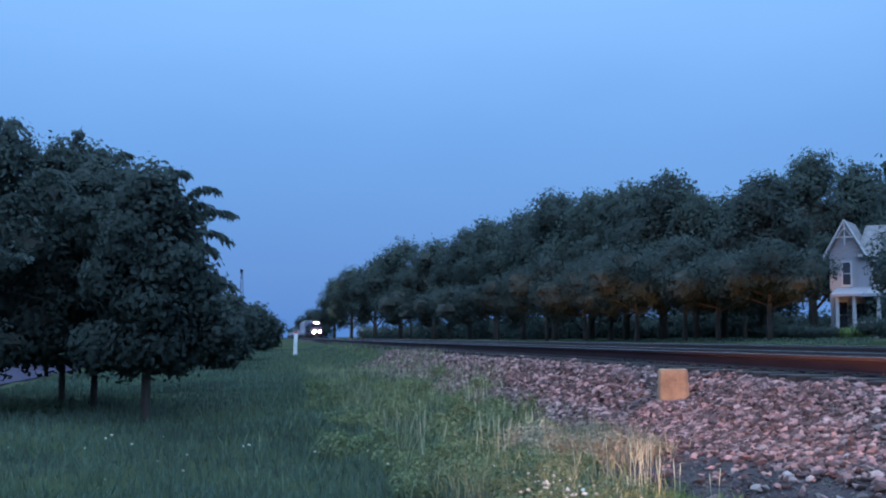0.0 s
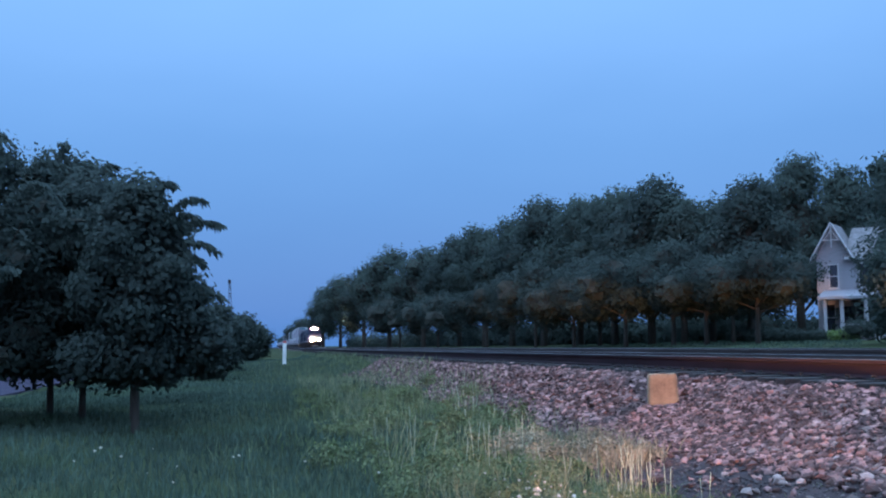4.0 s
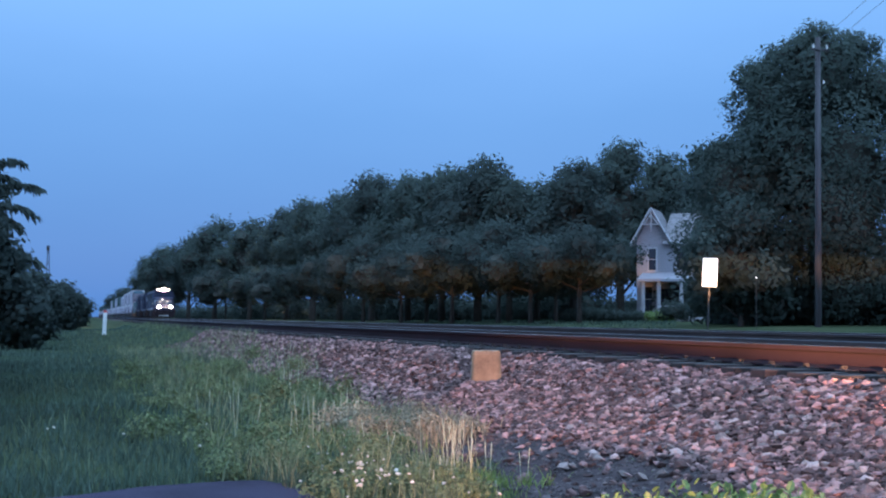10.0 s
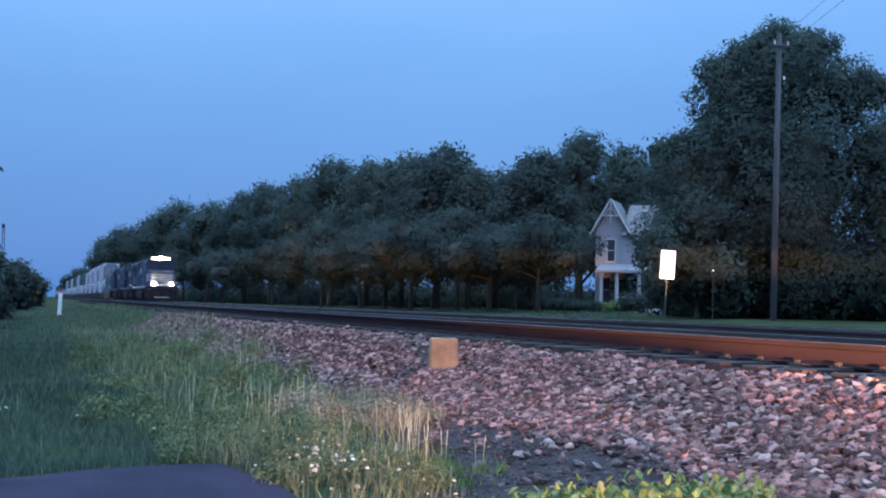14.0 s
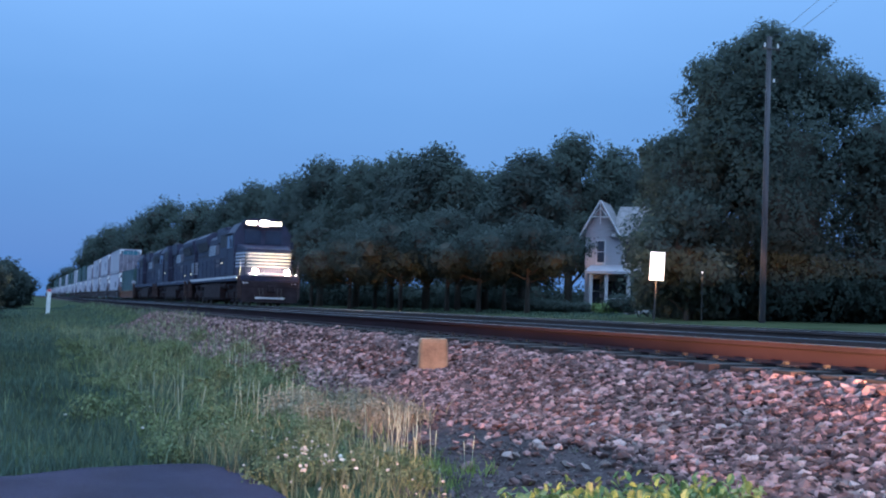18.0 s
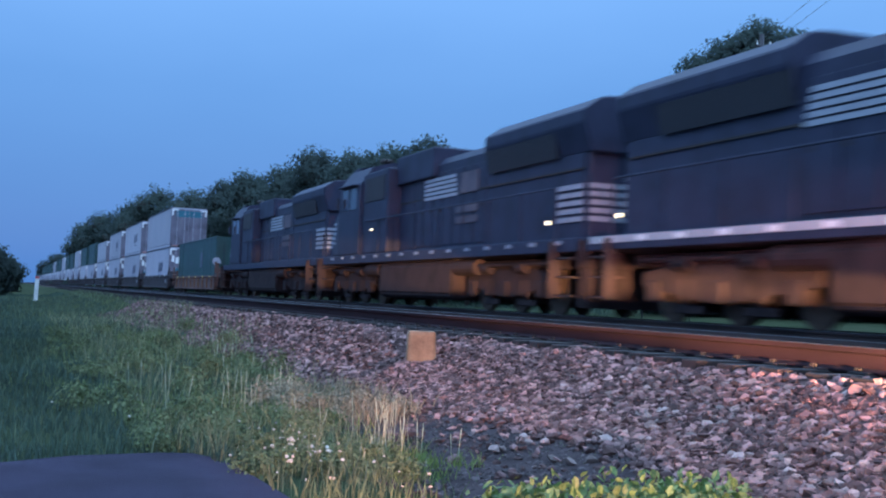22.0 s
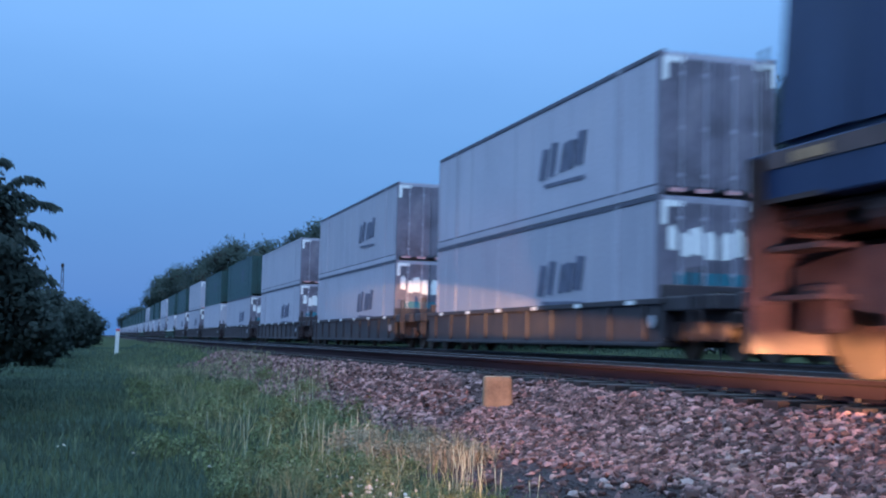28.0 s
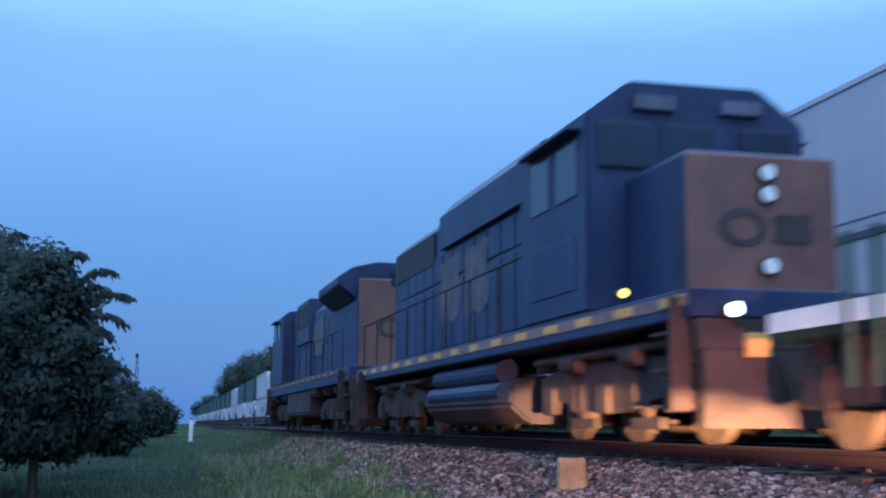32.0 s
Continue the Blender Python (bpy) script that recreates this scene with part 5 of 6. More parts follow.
    if paint is M_NAVY:
        # this unit's deck stands higher over its trucks
        for ob in t.children:
            if ob.name.split(".")[0] not in ("truck_frame", "wheel", "bolster", "coupler", "pilot", "air_hose", "end_plate"):
                ob.location.z += 0.21
    return t


def emd_loco(name, label):
    """An older six-axle hood unit with a low nose; its front is at y = 0."""
    n = 21.0
    t = empty(name, label, "locomotive", "locomotives")
    part("frame", box(BM(), -1.5, 1.5, 1.0, n - 0.12, 1.28, 1.58, 0.02), M_NAVY, t)
    for s in (-1, 1):
        for k in range(15):
            part("sill_reflector", box(BM(), s * 1.513 - 0.006, s * 1.513 + 0.006, 1.2 + 1.3 * k, 1.75 + 1.3 * k, 1.42, 1.52), M_AMBER, t)
        part("sill_stripe", box(BM(), s * 1.505 - 0.006, s * 1.505 + 0.006, 1.1, n - 0.3, 1.4, 1.54), M_FADED, t, "faded sill stripe")
        part("air_reservoir", cyl(BM(), (s * 1.2, 10.6, 1.05), 0.19, 4.4, "y", 14), M_NAVY, t)
    tank = prism(BM(), [(-1.4, 0.5), (-1.4, 0.85), (-1.0, 0.95), (1.0, 0.95), (1.4, 0.85), (1.4, 0.5), (1.1, 0.22), (-1.1, 0.22)], 7.6, 13.4)
    bmesh.ops.bevel(tank, geom=tank.edges[:], offset=0.05, segments=2, affect="EDGES")
    for s in (-1, 1):
        part("air_reservoir", cyl(BM(), (s * 1.3, 10.6, 0.72), 0.15, 4.8, "y", 14), M_NAVY, t)
    part("fuel_tank", tank, M_TANK, t, "grimy fuel tank")
    bogie(t, 4.1, 2.07)
    bogie(t, n - 4.3, 2.07)
    nose = box(BM(), -1.0, 0.91, 2.2, 3.95, 1.58, 3.3, 0.09)
    nose = part("nose", nose, M_NAVY, t)
    part("nose_front", box(BM(), -0.97, 0.88, 2.17, 2.26, 1.62, 3.26, 0.03), M_ORANGE, nose, "faded orange nose front")
    part("nose_emblem", ring(-0.3, 2.16, 2.42, 0.3, 0.22), M_SMUT, nose, "dark oval emblem ring")
    part("nose_emblem", prism(BM(), [(0.32 + a * 0.26, 2.42 + b * 0.18) for a, b in BLOT], 2.15, 2.172), M_SMUT, nose, "dark worn emblem patch")
    for z in (3.05, 2.8, 1.98):
        lens(nose, 0.0, 2.14, z, 0.09, M_TAPE, name="nose_lamp")
    cab = prism(BM(), [(-1.52, 1.58), (1.52, 1.58), (1.52, 4.1), (0.9, 4.57), (-0.9, 4.57), (-1.52, 4.1)], 3.9, 6.65)
    bmesh.ops.bevel(cab, geom=cab.edges[:], offset=0.04, segments=2, affect="EDGES")
    cab = part("cab", cab, M_NAVY, t)
    for x in (-1.35, -0.5, 0.62):
        part("windscreen", box(BM(), x, x + 0.7, 3.85, 3.895, 3.42, 4.0, 0.01), M_GLASS, cab)
    for s in (-1, 1):
        part("number_board", box(BM(), s * 0.6 - 0.28, s * 0.6 + 0.28, 3.81, 3.9, 4.18, 4.36, 0.01), M_SIDE, cab, "unlit number board")
        for y in (4.2, 5.3):
            part("side_window", box(BM(), s * 1.525 - 0.012, s * 1.525 + 0.012, y, y + 0.8, 3.1, 3.85, 0.008), M_GLASS, cab)
        part("cab_panel", box(BM(), s * 1.525 - 0.01, s * 1.525 + 0.01, 4.3, 6.1, 1.9, 2.6, 0.008), M_NAVY, cab)
        part("sunshade", box(BM(), s * 1.56 - 0.14, s * 1.56 + 0.14, 4.1, 6.2, 3.92, 3.96, 0.008), M_NAVY, cab)
    hood = prism(BM(), [(-1.0, 1.58), (1.0, 1.58), (1.0, 4.2), (0.72, 4.46), (-0.72, 4.46), (-1.0, 4.2)], 6.65, 18.4)
    part("hood", hood, M_NAVY, t)
    for s in (-1, 1):
        for k in range(13):
            part("hood_door", box(BM(), s * 1.012 - 0.014, s * 1.012 + 0.014, 6.9 + 0.83 * k, 7.65 + 0.83 * k, 1.72, 3.0, 0.01), M_NAVY, t)
            part("upper_hood_door", box(BM(), s * 1.012 - 0.014, s * 1.012 + 0.014, 6.9 + 0.83 * k, 7.65 + 0.83 * k, 3.08, 3.62, 0.01), M_NAVY, t)
        for yc in (12.9, 10.9):
            part("hood_emblem", prism(BM(), [(yc + s * a * 0.88, 2.85 + b * 0.68) for a, b in BLOT], s * 1.03, s * 1.034, axis="x"), M_GHOST, t, "faded peach emblem patch")
        part("radiator_grille", box(BM(), s * 1.02 - 0.02, s * 1.02 + 0.02, 14.2, 18.1, 3.5, 4.17, 0.008), M_GRILLE, t)
    brake = prism(BM(), [(-1.12, 3.68), (1.12, 3.68), (1.12, 4.34), (0.82, 4.66), (-0.82, 4.66), (-1.12, 4.34)], 7.6, 13.4)
    part("dynamic_brake_bulge", brake, M_NAVY, t)
    for y in (14.8, 16.1, 17.4, 9.0, 11.0):
        f = part("roof_fan", cyl(BM(), (0, y, 4.53 if y > 14 else 4.72), 0.5, 0.2, "z", 22), M_NAVY, t)
        part("fan_cap", cyl(BM(), (0, y, (4.53 if y > 14 else 4.72) + 0.11), 0.42, 0.03, "z", 22), M_GRILLE, f)
    part("hood_end", box(BM(), -0.97, 0.97, 18.38, 18.55, 1.58, 4.2, 0.05), M_NAVY, t)
    lens(t, -1.16, 0.78, 1.34, 0.07, M_COOL, name="ditch_light")
    lens(t, 1.16, 0.78, 1.34, 0.1, M_TAPE, name="ditch_light")
    lens(t, -1.42, 3.0, 1.72, 0.05, M_MARK, name="marker_light")
    part("step_patch", box(BM(), -1.0, -0.74, 0.84, 0.885, 0.88, 1.12, 0.01), M_AMBER, t, "amber painted patch")
    rails_and_steps(t, n, 1.58, M_UNDER, 0.9)
    end_gear(t, n, 0.9)
    return t


PITCH = 21.8


def well_car(paint, label, tape, band=None, top=1.18, rib_paint=None):
    """A well car for stacked boxes: deep side sills, end platforms, two trucks; its front is at y = 0."""
    t = empty("well_car", label, "rail car", "well cars of the train")
    for s in (-1, 1):
        sill = part("side_sill", box(box(BM(), s * 1.36 - 0.05, s * 1.36 + 0.05, 2.4, PITCH - 2.4, 0.30, top - 0.06, 0.02), s * 1.36 - 0.1, s * 1.36 + 0.1, 2.4, PITCH - 2.4, top - 0.12, top, 0.015), paint, t)
        rib = mesh_of("sill_rib", box(BM(), -0.045, 0.045, -0.06, 0.06, 0.34, top - 0.12), rib_paint or paint)
        for k in range(10):
            ob = part("sill_rib", rib, None, sill)
            ob.location = (s * 1.43, 3.2 + 1.7 * k, 0)
        part("sill_flange", box(BM(), s * 1.38 - 0.1, s * 1.38 + 0.1, 2.4, PITCH - 2.4, 0.24, 0.32, 0.015), paint, sill)
        for k in range(6):
            part("reflector", box(BM(), s * 1.463 - 0.004, s * 1.463 + 0.004, 3.6 + 2.8 * k, 4.0 + 2.8 * k, top - 0.11, top - 0.02), tape, sill)
        if band:
            part("sill_band", box(BM(), s * 1.466 - 0.004, s * 1.468 + 0.004, 0.4, PITCH - 0.38, 1.0, 1.17), band, sill, "white band")
    for y0, y1, s in ((0.35, 2.5, -1), (PITCH - 2.5, PITCH - 0.35, 1)):
        end = part("end_platform", box(BM(), -1.38, 1.38, y0, y1, 0.92, 1.2, 0.03), paint, t)
        part("end_bulkhead", box(BM(), -1.4, 1.4, (y1 if s < 0 else y0) - 0.08, (y1 if s < 0 else y0) + 0.08, 0.4, 1.45, 0.03), paint, end)
        part("end_walkway", box(BM(), -1.25, 1.25, y0 + 0.1, y0 + 0.5, 1.2, 1.24), M_IRON, end)
        part("ladder", box(box(BM(), -1.5, -1.44, y0 + 0.4, y0 + 0.44, 0.5, 1.7), -1.5, -1.44, y0 + 0.8, y0 + 0.84, 0.5, 1.7), paint, end)
        bogie(t, (y0 + y1) / 2 - s * 0.05, 1.78, 2, 1.0)
    part("well_floor", box(BM(), -1.3, 1.3, 2.5, PITCH - 2.5, 0.26, 0.36), paint, t)
    part("coupler", box(BM(), -0.12, 0.12, -0.15, 0.4, 0.75, 1.0, 0.02), M_UNDER, t)
    return t


BOX_L = 16.15


def container(paint, label, door, logo=True, teal=0, tapes=True, h=2.9):
    """A 53-foot box: skin with posts, rails, corner posts, doors with locking bars at the front end."""
    t = empty("shipping_container", label, "container", "containers of the train")
    body = part("body", box(BM(), -1.28, 1.28, 0.05, BOX_L - 0.03, 0.12, h - 0.06), paint, t)
    for s in (-1, 1):
        part("bottom_rail", box(BM(), s * 1.285 - 0.02, s * 1.285 + 0.02, 0.02, BOX_L, 0.0, 0.17, 0.006), paint, body)
        part("top_rail", box(BM(), s * 1.285 - 0.02, s * 1.285 + 0.02, 0.02, BOX_L, h - 0.1, h, 0.006), M_TOPRAIL_SHADE if logo or teal else paint, body)
        # dark strip that stands in for the shadow at the bottom rail's edge
        if paint is M_CONT:
            part("rail_edge_shade", box(BM(), s * 1.285 - 0.012, s * 1.285 + 0.012, 0.2, BOX_L - 0.2, 0.172, 0.215), M_TOPRAIL_SHADE, body, "dark strip painted as shade above the bottom rail")
        post = mesh_of("side_post", box(BM(), -0.005, 0.005, -0.04, 0.04, 0.17, h - 0.12), paint)
        for k in range(12):
            ob = part("side_post", post, None, body)
            ob.location = (s * 1.281, 0.9 + 1.3 * k, 0)
        for y in (0.08, 2.0, BOX_L - 2.0, BOX_L - 0.08):
            part("corner_post", box(BM(), s * 1.25 - 0.055, s * 1.25 + 0.055, y - 0.08, y + 0.08, 0.0, h, 0.012), door if y < 0.1 else paint, body)
        if logo:
            for k, (wide, high) in enumerate(((0.5, 0.82), (0.62, 0.72), (0.26, 0.72), (0.42, 0.86), (0.46, 0.8))):
                y0, z0 = 4.0 + 0.6 * k, 1.12 - 0.02 * k
                part("side_mark", prism(BM(), [(y0, z0), (y0 + wide, z0 + 0.04), (y0 + wide - 0.24, z0 + high), (y0 - 0.24, z0 + high - 0.05)], s * 1.29, s * 1.298, axis="x"), M_SIDE, body, "slanted grey emblem shape")
            part("side_mark", prism(BM(), [(3.9, 0.78), (6.4, 0.84), (6.5, 0.93), (3.85, 0.87)], s * 1.302, s * 1.308, axis="x"), M_SIDE, body, "thin grey emblem sweep")
    part("roof", box(BM(), -1.27, 1.27, 0.05, BOX_L - 0.05, h - 0.06, h - 0.02), paint, body)
    for s in (-1, 1):
        d = part("door", box(BM(), min(0.012 * s, 1.2 * s), max(0.012 * s, 1.2 * s), 0.0, 0.06, 0.15, h - 0.15, 0.012), door, t, "grubby container door")
        for k in (0.32, 0.85):
            bar = rod(BM(), (s * k, -0.03, 0.1), (s * k, -0.03, h - 0.1), 0.02, 6)
            for z in (0.35, 1.3, 2.4):
                box(bar, s * k - 0.05, s * k + 0.05, -0.04, 0.005, z, z + 0.07)
            part("locking_bar", bar, door if paint is M_GREEN else M_CONT, d)
        for z in (0.45, 1.9):
            part("hinge", box(BM(), s * 1.22 - 0.05, s * 1.22 + 0.05, -0.02, 0.03, z, z + 0.12, 0.008), door, d)
        if teal:
            part("door_patch", box(BM(), min(0.02 * s, 0.95 * s), max(0.02 * s, 0.95 * s), -0.006, 0.0, 2.2 if teal == 1 else 1.12, 2.66 if teal == 1 else 1.36), M_TEAL, d, "teal patch")
        if teal == 2:
            for k, (wide, low, high) in enumerate(((0.26, 1.62, 2.2), (0.3, 1.7, 2.28), (0.22, 1.66, 2.16), (0.2, 1.78, 2.3))):
                x0 = 0.06 + 0.285 * k
                part("door_mark", prism(BM(), [(s * x0, low), (s * (x0 + wide), low + 0.03), (s * (x0 + wide), high - 0.06), (s * (x0 + 0.08), high), (s * x0, high - 0.14)], -0.012, -0.004), M_TAPE, d, "pale reflective emblem shape")
        if tapes:
            part("corner_tape", box(box(BM(), s * 1.02 - 0.24, s * 1.02 + 0.24, -0.022, 0.0, h - 0.24, h - 0.12), s * 1.2 - 0.06, s * 1.2 + 0.06, -0.022, 0.0, h - 0.6, h - 0.24), M_TAPE, d, "white reflective corner tape")
            for a in (0.34, 0.92):
                part("sill_tape", box(BM(), s * a - 0.17, s * a + 0.17, -0.022, 0.0, 0.05, 0.12), M_PINK, d, "pink and white reflective tape")
    return t


lead = ge_loco("locomotive", "black lead diesel locomotive with white nose stripes and lit headlights", M_BLACK, M_BLACK, True, True, M_TRIM, M_FADED, n=22.1)
second = ge_loco("locomotive", "black trailing diesel locomotive with white stripes on its ends", M_BLACK, M_BLACK, True, False, None, M_FADED, n=22.1)
third = ge_loco("locomotive", "grimy black third diesel locomotive with dull white stripes", M_BLACK, M_BLACK, True, False, None, M_FADED, n=22.1, plain=True)
navy = ge_loco("locomotive", "dark blue diesel locomotive with an orange end and flared radiator", M_NAVY, M_NAVY, False, False, M_SILL, M_GHOST, M_RUSTY, up=0.06, n=23.0)
navy_low = emd_loco("locomotive", "older dark blue diesel locomotive with a faded orange low nose")

# the two trailing units run with their long hoods ahead
TRAIN = [(lead, -0.14, 0.0, 0), (second, 44.2, 0.0, 180), (third, 66.0, 0.0, 180)]
CARS0 = 66.0
white_box = container(M_CONT, "pale grey shipping container with dark emblem and grubby doors", M_DOOR, teal=2)
white_top = container(M_CONT, "pale grey shipping container with a teal door patch", M_DOOR, logo=False, teal=1)
logo_box = container(M_CONT, "pale grey shipping container with a dark side emblem", M_DOOR)
green_box = container(M_GREEN, "dark green shipping container", M_GREEN, logo=False, tapes=False)
plain_box = container(M_CONT, "plain pale grey shipping container", M_CONT, logo=False)
low_box = container(M_CONT, "pale grey shipping container, lower than its neighbours", M_DOOR, logo=False, h=2.5)
for y0, y1, z0, z1 in ((5.2, 6.0, 1.2, 2.1), (2.0, 2.5, 1.75, 1.9), (9.5, 10.2, 1.4, 1.55)):
    for s in (-1, 1):
        part("side_mark", box(BM(), s * 1.288 - 0.004, s * 1.288 + 0.004, y0, y1, z0, z1), M_SIDE, green_box, "pale worn marking")
brown_car = well_car(M_WELL, "dark brown well car under stacked containers", M_TAPE)
orange_car = well_car(M_WELLO, "orange well car with yellow reflective marks", M_YELLOW, top=1.04, rib_paint=M_RIB)
green_car = well_car(M_WELLG, "green well car with a white side band", M_TAPE, M_WHITE)
tail_car = well_car(M_WELLG, "empty green well car with a white side band", M_TAPE, M_WHITE)

# hand brake of the leading car, and pale markings on its green box
part("end_disc", cyl(BM(), (-1.48, 2.75, 0.72), 0.13, 0.03, "x", 16), M_NUMB, brown_car, "pale round plate")
part("brake_wheel", cyl(BM(), (-1.32, 2.45, 1.82), 0.23, 0.05, "y", 20), M_NUMB, orange_car, "pale round hand brake wheel")
part("brake_rod", rod(BM(), (-1.32, 0.7, 1.7), (-1.32, 2.45, 1.8), 0.025, 6), M_NUMB, orange_car)
part("brake_stand", box(BM(), -1.4, -1.24, 2.36, 2.44, 1.2, 1.82, 0.01), M_WELLO, orange_car)
used = set()


def put(ob, offset, z):
    """Adds a thing, or a copy of it from its second use on, to the long train."""
    thing = copy_thing(ob, Matrix()) if ob.name in used else ob
    used.add(ob.name)
    TRAIN.append((thing, offset, z, 0))


for k in range(27):
    at = CARS0 + PITCH * k
    gap = (PITCH - BOX_L) / 2
    put(orange_car if k == 0 else green_car if k in (9, 14) else brown_car, at, 0.0)
    if k == 0:
        put(green_box, at + gap, 0.36)
        continue
    put(white_box if k < 5 or k % 3 else plain_box, at + gap, 0.36)
    if k < 5:
        put(low_box if k == 4 else logo_box if k in (2, 3) else white_top, at + gap, 3.27)
    else:
        put((plain_box if k in (7, 10, 13) else green_box), at + gap, 3.27)

# ---- grass and weeds ----


def blades(x, y, h, width, lean, gen, base=None):
    """Grass blades as tapering bent strips of two quads, one mesh."""
    n = len(x)
    a, b = gen.uniform(0, 2 * np.pi, n), gen.uniform(0, 2 * np.pi, n)
    z = ground_z(x, y) - 0.02 if base is None else base
    p0 = np.stack([x, y, z], -1)
    side = np.stack([np.cos(a), np.sin(a), 0 * a], -1) * (width / 2)[:, None]
    out = np.stack([np.cos(b), np.sin(b), 0 * b], -1) * (lean * h)[:, None]
    up = np.stack([0 * h, 0 * h, h], -1)
    mid, tip = p0 + up * 0.55 + out * 0.3, p0 + up + out
    v = np.stack([p0 - side, p0 + side, mid + side * 0.75, mid - side * 0.75, tip + side * 0.15, tip - side * 0.15], 1)
    k = np.arange(n)[:, None] * 6
    f = np.concatenate([k + np.array([[0, 1, 2, 3]]), k + np.array([[3, 2, 4, 5]])], 0)
    return v.reshape(-1, 3), f


def off_drive(x, y):
    """Keeps grass off the asphalt."""
    edge = np.interp(y, [-12, 0, 4.5, 6.4, 7.2, 7.8, 8.15], [2.3, 2.0, 1.65, 1.45, 1.36, 1.2, 1.1])
    lim = np.interp(x, [-30, -6, -2.5, 0, 0.7, 1.2], [7.15, 7.35, 7.55, 7.75, 8.05, 8.03])
    return (x > edge) | (y > lim)


def grass(name, label, n, x0, x1, y0, y1, near, h0, h1, material, seed, patch=None, width=0.006):
    gen = np.random.default_rng(seed)
    u = gen.random(n)
    x, y = gen.uniform(x0, x1, n), y0 + (y1 - y0) * u ** near
    ok = off_drive(x, y) & ~((x < -5.9) & (y > 22))
    if patch is not None:
        ok &= patch(x, y, gen)
    x, y = x[ok], y[ok]
    far = 1 + y / 26
    h = gen.uniform(h0, h1, len(x))
    v, f = blades(x, y, h, width * far * gen.uniform(0.7, 1.5, len(x)), gen.uniform(0.05, 0.6, len(x)), gen)
    return tagged(new(name, raw(name, v, f, material)), label, "grass", kind="stuff")


def shoulder(x, y, gen):
    """The weedy edge: thick by the drive, thinning onto the ballast."""
    wave = 0.35 * np.sin(y * 0.55 + 1) + 0.25 * np.sin(y * 1.7)
    line = np.interp(y, [5, 7.5, 9, 12, 16, 24, 40, 80], [2.4, 2.6, 2.65, 2.95, 3.65, 4.3, 4.6, 4.7])
    clump = 0.5 + 0.5 * np.sin(x * 4.1 + 1.5 * np.sin(y * 1.9)) * np.sin(y * 2.7 + x)
    left = np.clip((x + 0.9 + 0.8 * np.sin(y * 0.7) + 0.35 * gen.normal(size=len(x))) / 1.8, 0, 1)
    return (gen.random(len(x)) < left ** 1.5) & (x < line + wave * 0.6 + gen.normal(size=len(x)) * 0.12) & (gen.random(len(x)) < np.where(y < 9, 0.6, 0.25) + 0.6 * clump)


grass("lawn", "dark mown lawn beside the drive", 62000, -9, 2.6, 7.6, 40, 1.7, 0.05, 0.15, M_LAWN, 21, width=0.010)
grass("lawn", "dark far lawn along the railway", 30000, -6, 3.6, 26, 110, 1.6, 0.06, 0.16, M_LAWN, 22, width=0.016)
grass("weeds", "tall green weeds at the foot of the ballast", 42000, -1.5, 5.0, 6.2, 90, 1.6, 0.08, 0.24, M_BLADE, 23, shoulder, 0.008)
grass("weeds", "pale thin stalks among the green weeds", 9500, 1.0, 4.9, 7.5, 40, 1.5, 0.14, 0.36, M_PALE, 24, shoulder, 0.004)
grass("far_lawn", "lawn between the railway and the house", 10000, 23, 46, 36, 105, 1.1, 0.06, 0.14, M_LAWN, 25, lambda x, y, gen: x < 0.52 * y, width=0.02)


grass("low_weeds", "sparse low green weeds in the dark gravel", 2600, 2.6, 3.9, 6.6, 11, 1.0, 0.02, 0.07, M_BLADE, 27, lambda x, y, gen: np.sin(x * 6 + y) * np.sin(y * 3.1) > 0.1, width=0.006)


def dry_patch(x, y, gen):
    return ((x - 2.98) / 0.6) ** 2 + ((y - 11.3) / 1.3) ** 2 + 0.3 * gen.normal(size=len(x)) < 1


grass("dry_weeds", "patch of brown dry weeds beside the ballast", 2600, 2.5, 4.2, 9.8, 13.4, 1.0, 0.12, 0.30, M_DRY, 26, dry_patch, 0.008)


def seed_tuft(x, y, n, spread, h0, h1, seed):
    """Tall grass stems with seed heads, each stem a part."""
    gen = np.random.default_rng(seed)
    t = empty("seed_grass", "clump of tall straw-coloured grass stems with seed heads", "grass", "clumps of seed grass")
    for k in range(n):
        a, r = gen.uniform(0, 6.28), spread * math.sqrt(gen.random())
        px, py = r * math.cos(a), r * math.sin(a)
        h = gen.uniform(h0, h1)
        lx_, ly_ = gen.normal() * 0.09 * h, gen.normal() * 0.09 * h
        bm = BM()
        rod(bm, (px, py, -0.05), (px + lx_ * 0.6, py + ly_ * 0.6, h * 0.7), 0.0022, 5, 0.002)
        rod(bm, (px + lx_ * 0.6, py + ly_ * 0.6, h * 0.62), (px + lx_ * 0.85, py + ly_ * 0.85, h * 0.84), 0.002, 6, 0.0036)
        rod(bm, (px + lx_ * 0.85, py + ly_ * 0.85, h * 0.84), (px + lx_, py + ly_, h), 0.0036, 6, 0.0015)
        part("stem", bm, M_STRAW, t)
    n2 = 40 * n + 40
    bx_, by_ = gen.normal(size=n2) * spread * 1.1 - 0.05, gen.normal(size=n2) * spread - 0.14
    v, f = blades(bx_, by_, gen.uniform(0.05, 0.17, n2), np.full(n2, 0.008), gen.uniform(0.1, 0.7, n2), gen, base=np.full(n2, -0.03))
    part("blades", raw("blades", v, f, M_TUFT), M_TUFT, t, "fresh green grass blades")
    t.matrix_world = Matrix.Translation((x, y, float(ground_z(x, y))))


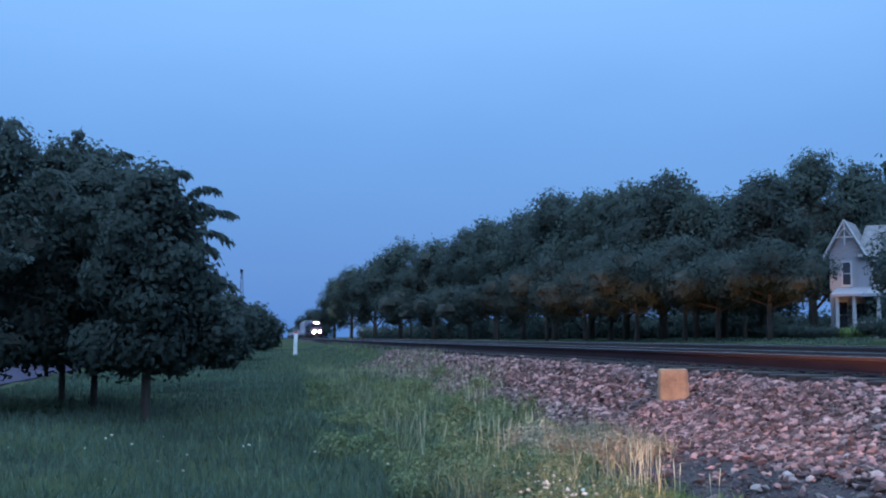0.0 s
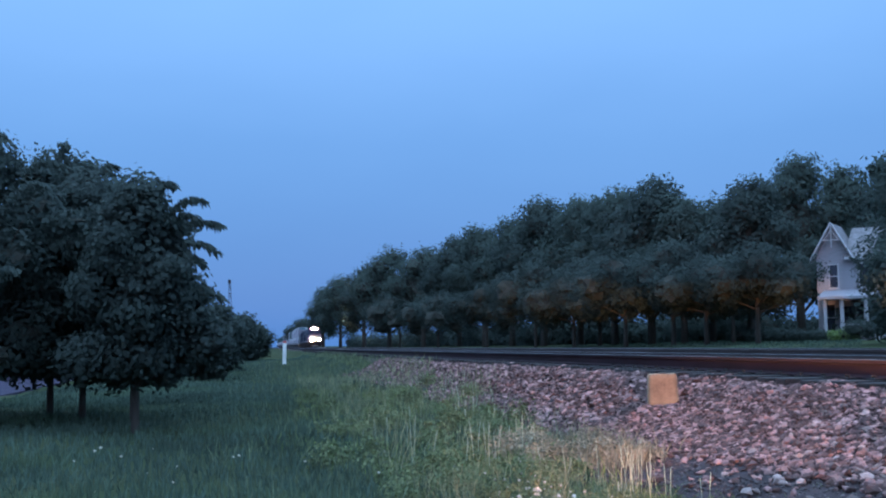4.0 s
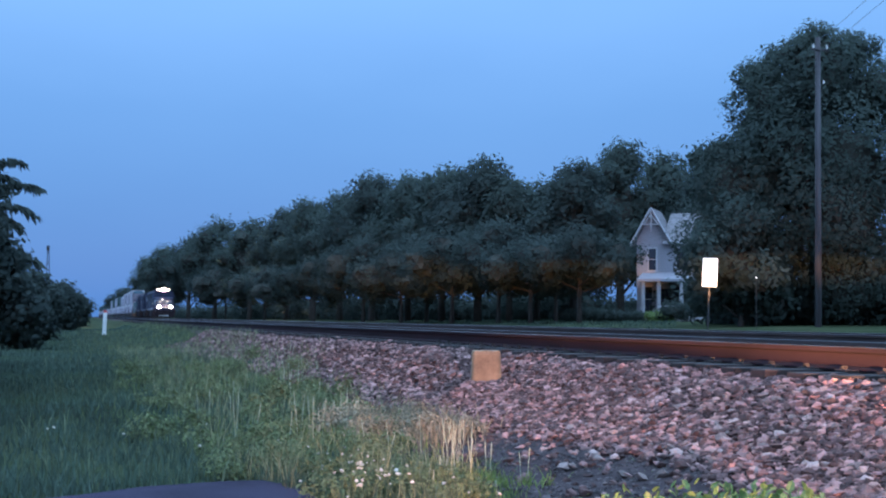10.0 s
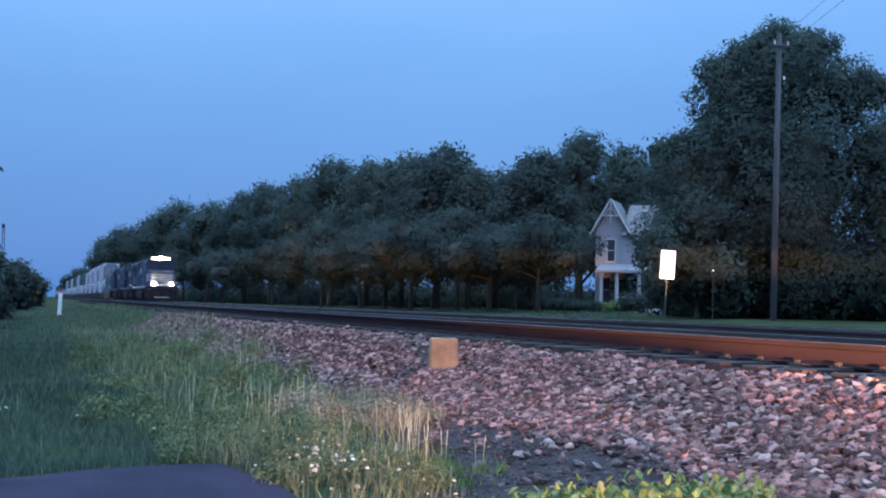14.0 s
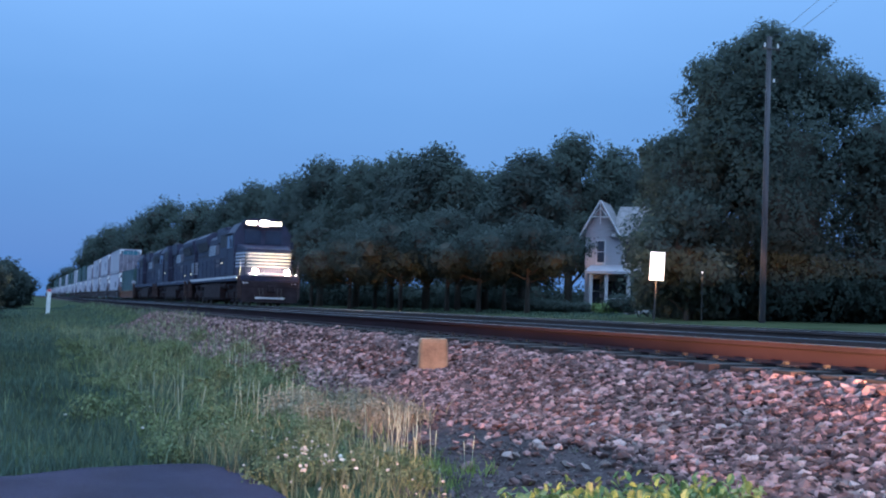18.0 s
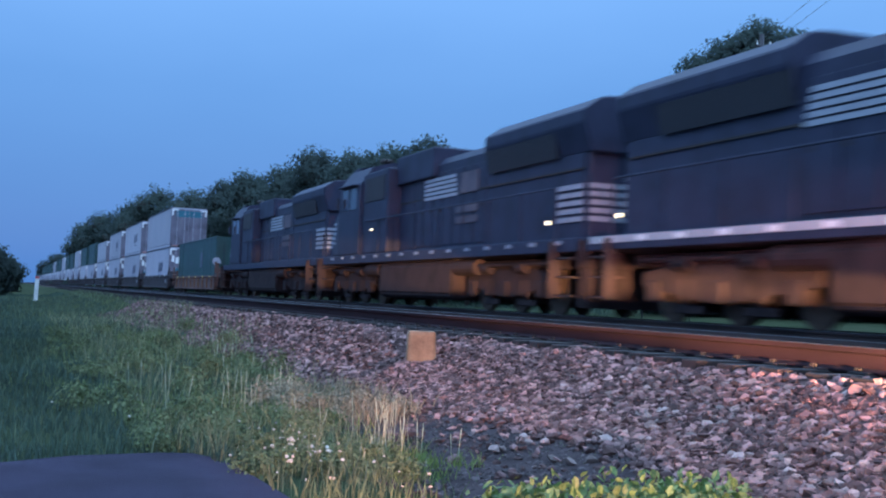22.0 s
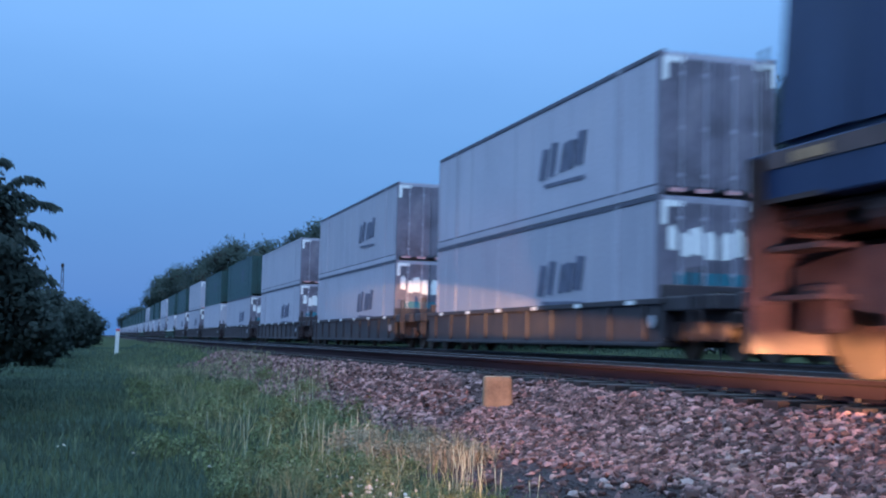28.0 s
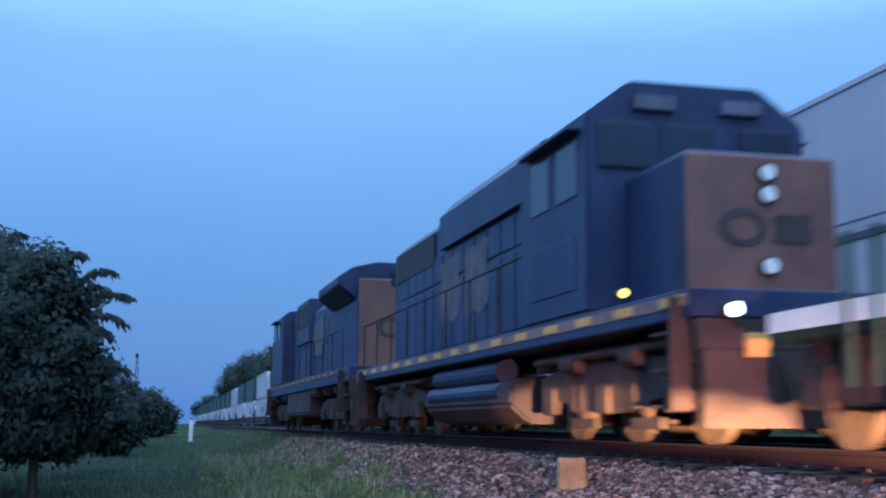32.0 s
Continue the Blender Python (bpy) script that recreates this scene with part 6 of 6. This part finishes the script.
for k, (x, y, n, s, a, b) in enumerate([(2.55, 8.15, 15, 0.12, 0.27, 0.48), (2.76, 8.1, 2, 0.05, 0.2, 0.34), (2.37, 7.8, 5, 0.17, 0.12, 0.24), (2.5, 7.55, 2, 0.14, 0.1, 0.2), (2.35, 9.4, 5, 0.3, 0.25, 0.42), (2.1, 10.4, 7, 0.4, 0.3, 0.5), (1.7, 10.9, 5, 0.4, 0.3, 0.5), (2.6, 11.6, 5, 0.5, 0.25, 0.4),
                                        (2.6, 16.5, 8, 0.7, 0.3, 0.5), (3.2, 19.5, 6, 0.8, 0.3, 0.5), (1.3, 13.5, 4, 0.5, 0.2, 0.4), (2.2, 7.7, 3, 0.2, 0.15, 0.28), (2.95, 7.9, 2, 0.1, 0.2, 0.3), (3.6, 25, 6, 1.0, 0.3, 0.5)]):
    seed_tuft(x, y, n, s, a, b, 600 + k)


def clovers():
    gen = np.random.default_rng(71)
    n = 105
    x = np.concatenate([gen.normal(1.85, 0.28, n - 25), gen.uniform(-3, 2, 25)])
    y = np.concatenate([gen.normal(7.9, 0.75, n - 25), gen.uniform(8.8, 13, 25)])
    ok = off_drive(x, y)
    x, y = x[ok], y[ok]
    v, f = stones(np.stack([x, y, ground_z(x, y) + gen.uniform(0.09, 0.2, len(x))], -1), gen.uniform(0.016, 0.032, len(x)), gen)
    tagged(new("clover_flowers", raw("clover_flowers", v, f, M_CLOVER)), "small white clover flowers in the grass", "flowers", kind="stuff")


def broad_weeds(x0, x1, y0, y1, n, seed):
    gen = np.random.default_rng(seed)
    t = empty("broadleaf_weed", "yellow-green broad-leaved weeds at the gravel's edge", "weed")
    base = np.array([(0, -0.5, 0), (0.42, -0.15, 0.08), (0.34, 0.3, 0.06), (0, 0.55, -0.06), (-0.34, 0.3, 0.06), (-0.42, -0.15, 0.08)])
    leaf = raw("leaf", base, np.array([[0, 1, 2, 3], [0, 3, 4, 5]]), M_BROAD)
    for k in range(n):
        x, y = gen.uniform(x0, x1), gen.uniform(y0, y1)
        z = float(ground_z(x, y)) + gen.uniform(0.05, 0.26)
        ob, s_ = part("leaf", leaf, None, t), gen.uniform(0.042, 0.07)
        ob.matrix_world = Matrix.LocRotScale((x, y, z), Euler((gen.uniform(0.5, 1.5), gen.uniform(-0.3, 0.3), gen.uniform(0, 6.28))), (s_ * 0.75, s_, s_))
    m = 700
    bx_, by_ = gen.uniform(x0, x1, m), gen.uniform(y0, y1, m)
    v, f = blades(bx_, by_, gen.uniform(0.08, 0.24, m), np.full(m, 0.009), gen.uniform(0.1, 0.5, m), gen)
    part("undergrowth", raw("undergrowth", v, f, M_BLADE), M_BLADE, t)




def weed_mounds(label, n, x0, x1, y0, y1, size, leaf, count, seed, material=None):
    """Low rounded clumps of small weed leaves."""
    gen = np.random.default_rng(seed)
    lobes = []
    while len(lobes) < n:
        x, y = gen.uniform(x0, x1), y0 + (y1 - y0) * gen.random() ** 1.3
        line = float(np.interp(y, [5, 7.5, 9, 12, 16, 24, 40], [2.3, 2.5, 2.6, 2.85, 3.5, 4.1, 4.4])) + (2 if material else 0)
        if off_drive(np.array([x - 0.03]), np.array([y - 0.02]))[0] and x < line:
            s = size * gen.uniform(0.6, 1.3)
            lobes.append((x, y, float(ground_z(x, y)) + s * 0.25, s, s, s * gen.uniform(0.6, 1.1)))
    me = crown_mesh("weed_mounds", lobes, count, leaf, material or M_MOUND, gen)
    tagged(new("weed_mounds", me), label, "weeds", kind="stuff")


weed_mounds("low pale green weed clumps along the drive's edge", 72, 0.9, 2.7, 7.2, 11.5, 0.15, 0.022, 36000, 91)
weed_mounds("soft green weed clumps along the ballast", 60, 0.6, 4.2, 10.5, 28, 0.2, 0.032, 30000, 92)
weed_mounds("yellow-green broad-leaved mat at the gravel's edge", 40, 2.3, 3.5, 4.9, 5.95, 0.13, 0.036, 16000, 93, M_BROAD)
weed_mounds("feathery pale tan weed clumps beside the ballast", 26, 2.3, 3.45, 10.4, 12.4, 0.17, 0.026, 22000, 94, M_FLUFF)
clovers()
broad_weeds(2.3, 3.45, 4.9, 5.85, 290, 81)


# ---- movement ----
def motions():
    # front of the long train on the far track, then of the pair on the near one: seconds, y
    long_train = [(0, 345.0), (8, 219.5), (16, 92.5), (21, 14.85), (24, -31.5), (26, -61.42), (28.5, -98.0), (32, -148.0)]
    for thing, offset, z, turn in TRAIN:
        walk(thing, [(t, pose(FAR, y + offset, z, 0, 0, turn)) for t, y in long_train])
    # each car of the pair stands with its two trucks on the leaning rails
    def on_near(y, reach, turn=0):
        a, b = float(drift(y + 0.2 * reach)), float(drift(y + 0.8 * reach))
        yaw = -math.degrees(math.atan2(b - a, 0.6 * abs(reach)) * (1 if reach > 0 else -1))
        return pose(NEAR + a - (b - a) / 3, y, 0, 0, 0, turn + yaw)

    pair = [(0, -303.1), (10, -191.1), (20, -79.1), (28.5, 16.1), (30, 32.9), (32, 55.2)]
    times = [0, 10, 20] + [28 + 0.25 * k for k in range(17)]
    ys = list(np.interp(times, [t for t, y in pair], [y for t, y in pair]))
    walk(navy, [(t, on_near(y, -23.0, 180)) for t, y in zip(times, ys)])
    walk(navy_low, [(t, on_near(y - 45.0, 21.0)) for t, y in zip(times, ys)])
    walk(tail_car, [(t, on_near(y - 45.15 - PITCH, PITCH)) for t, y in zip(times, ys)])


motions()
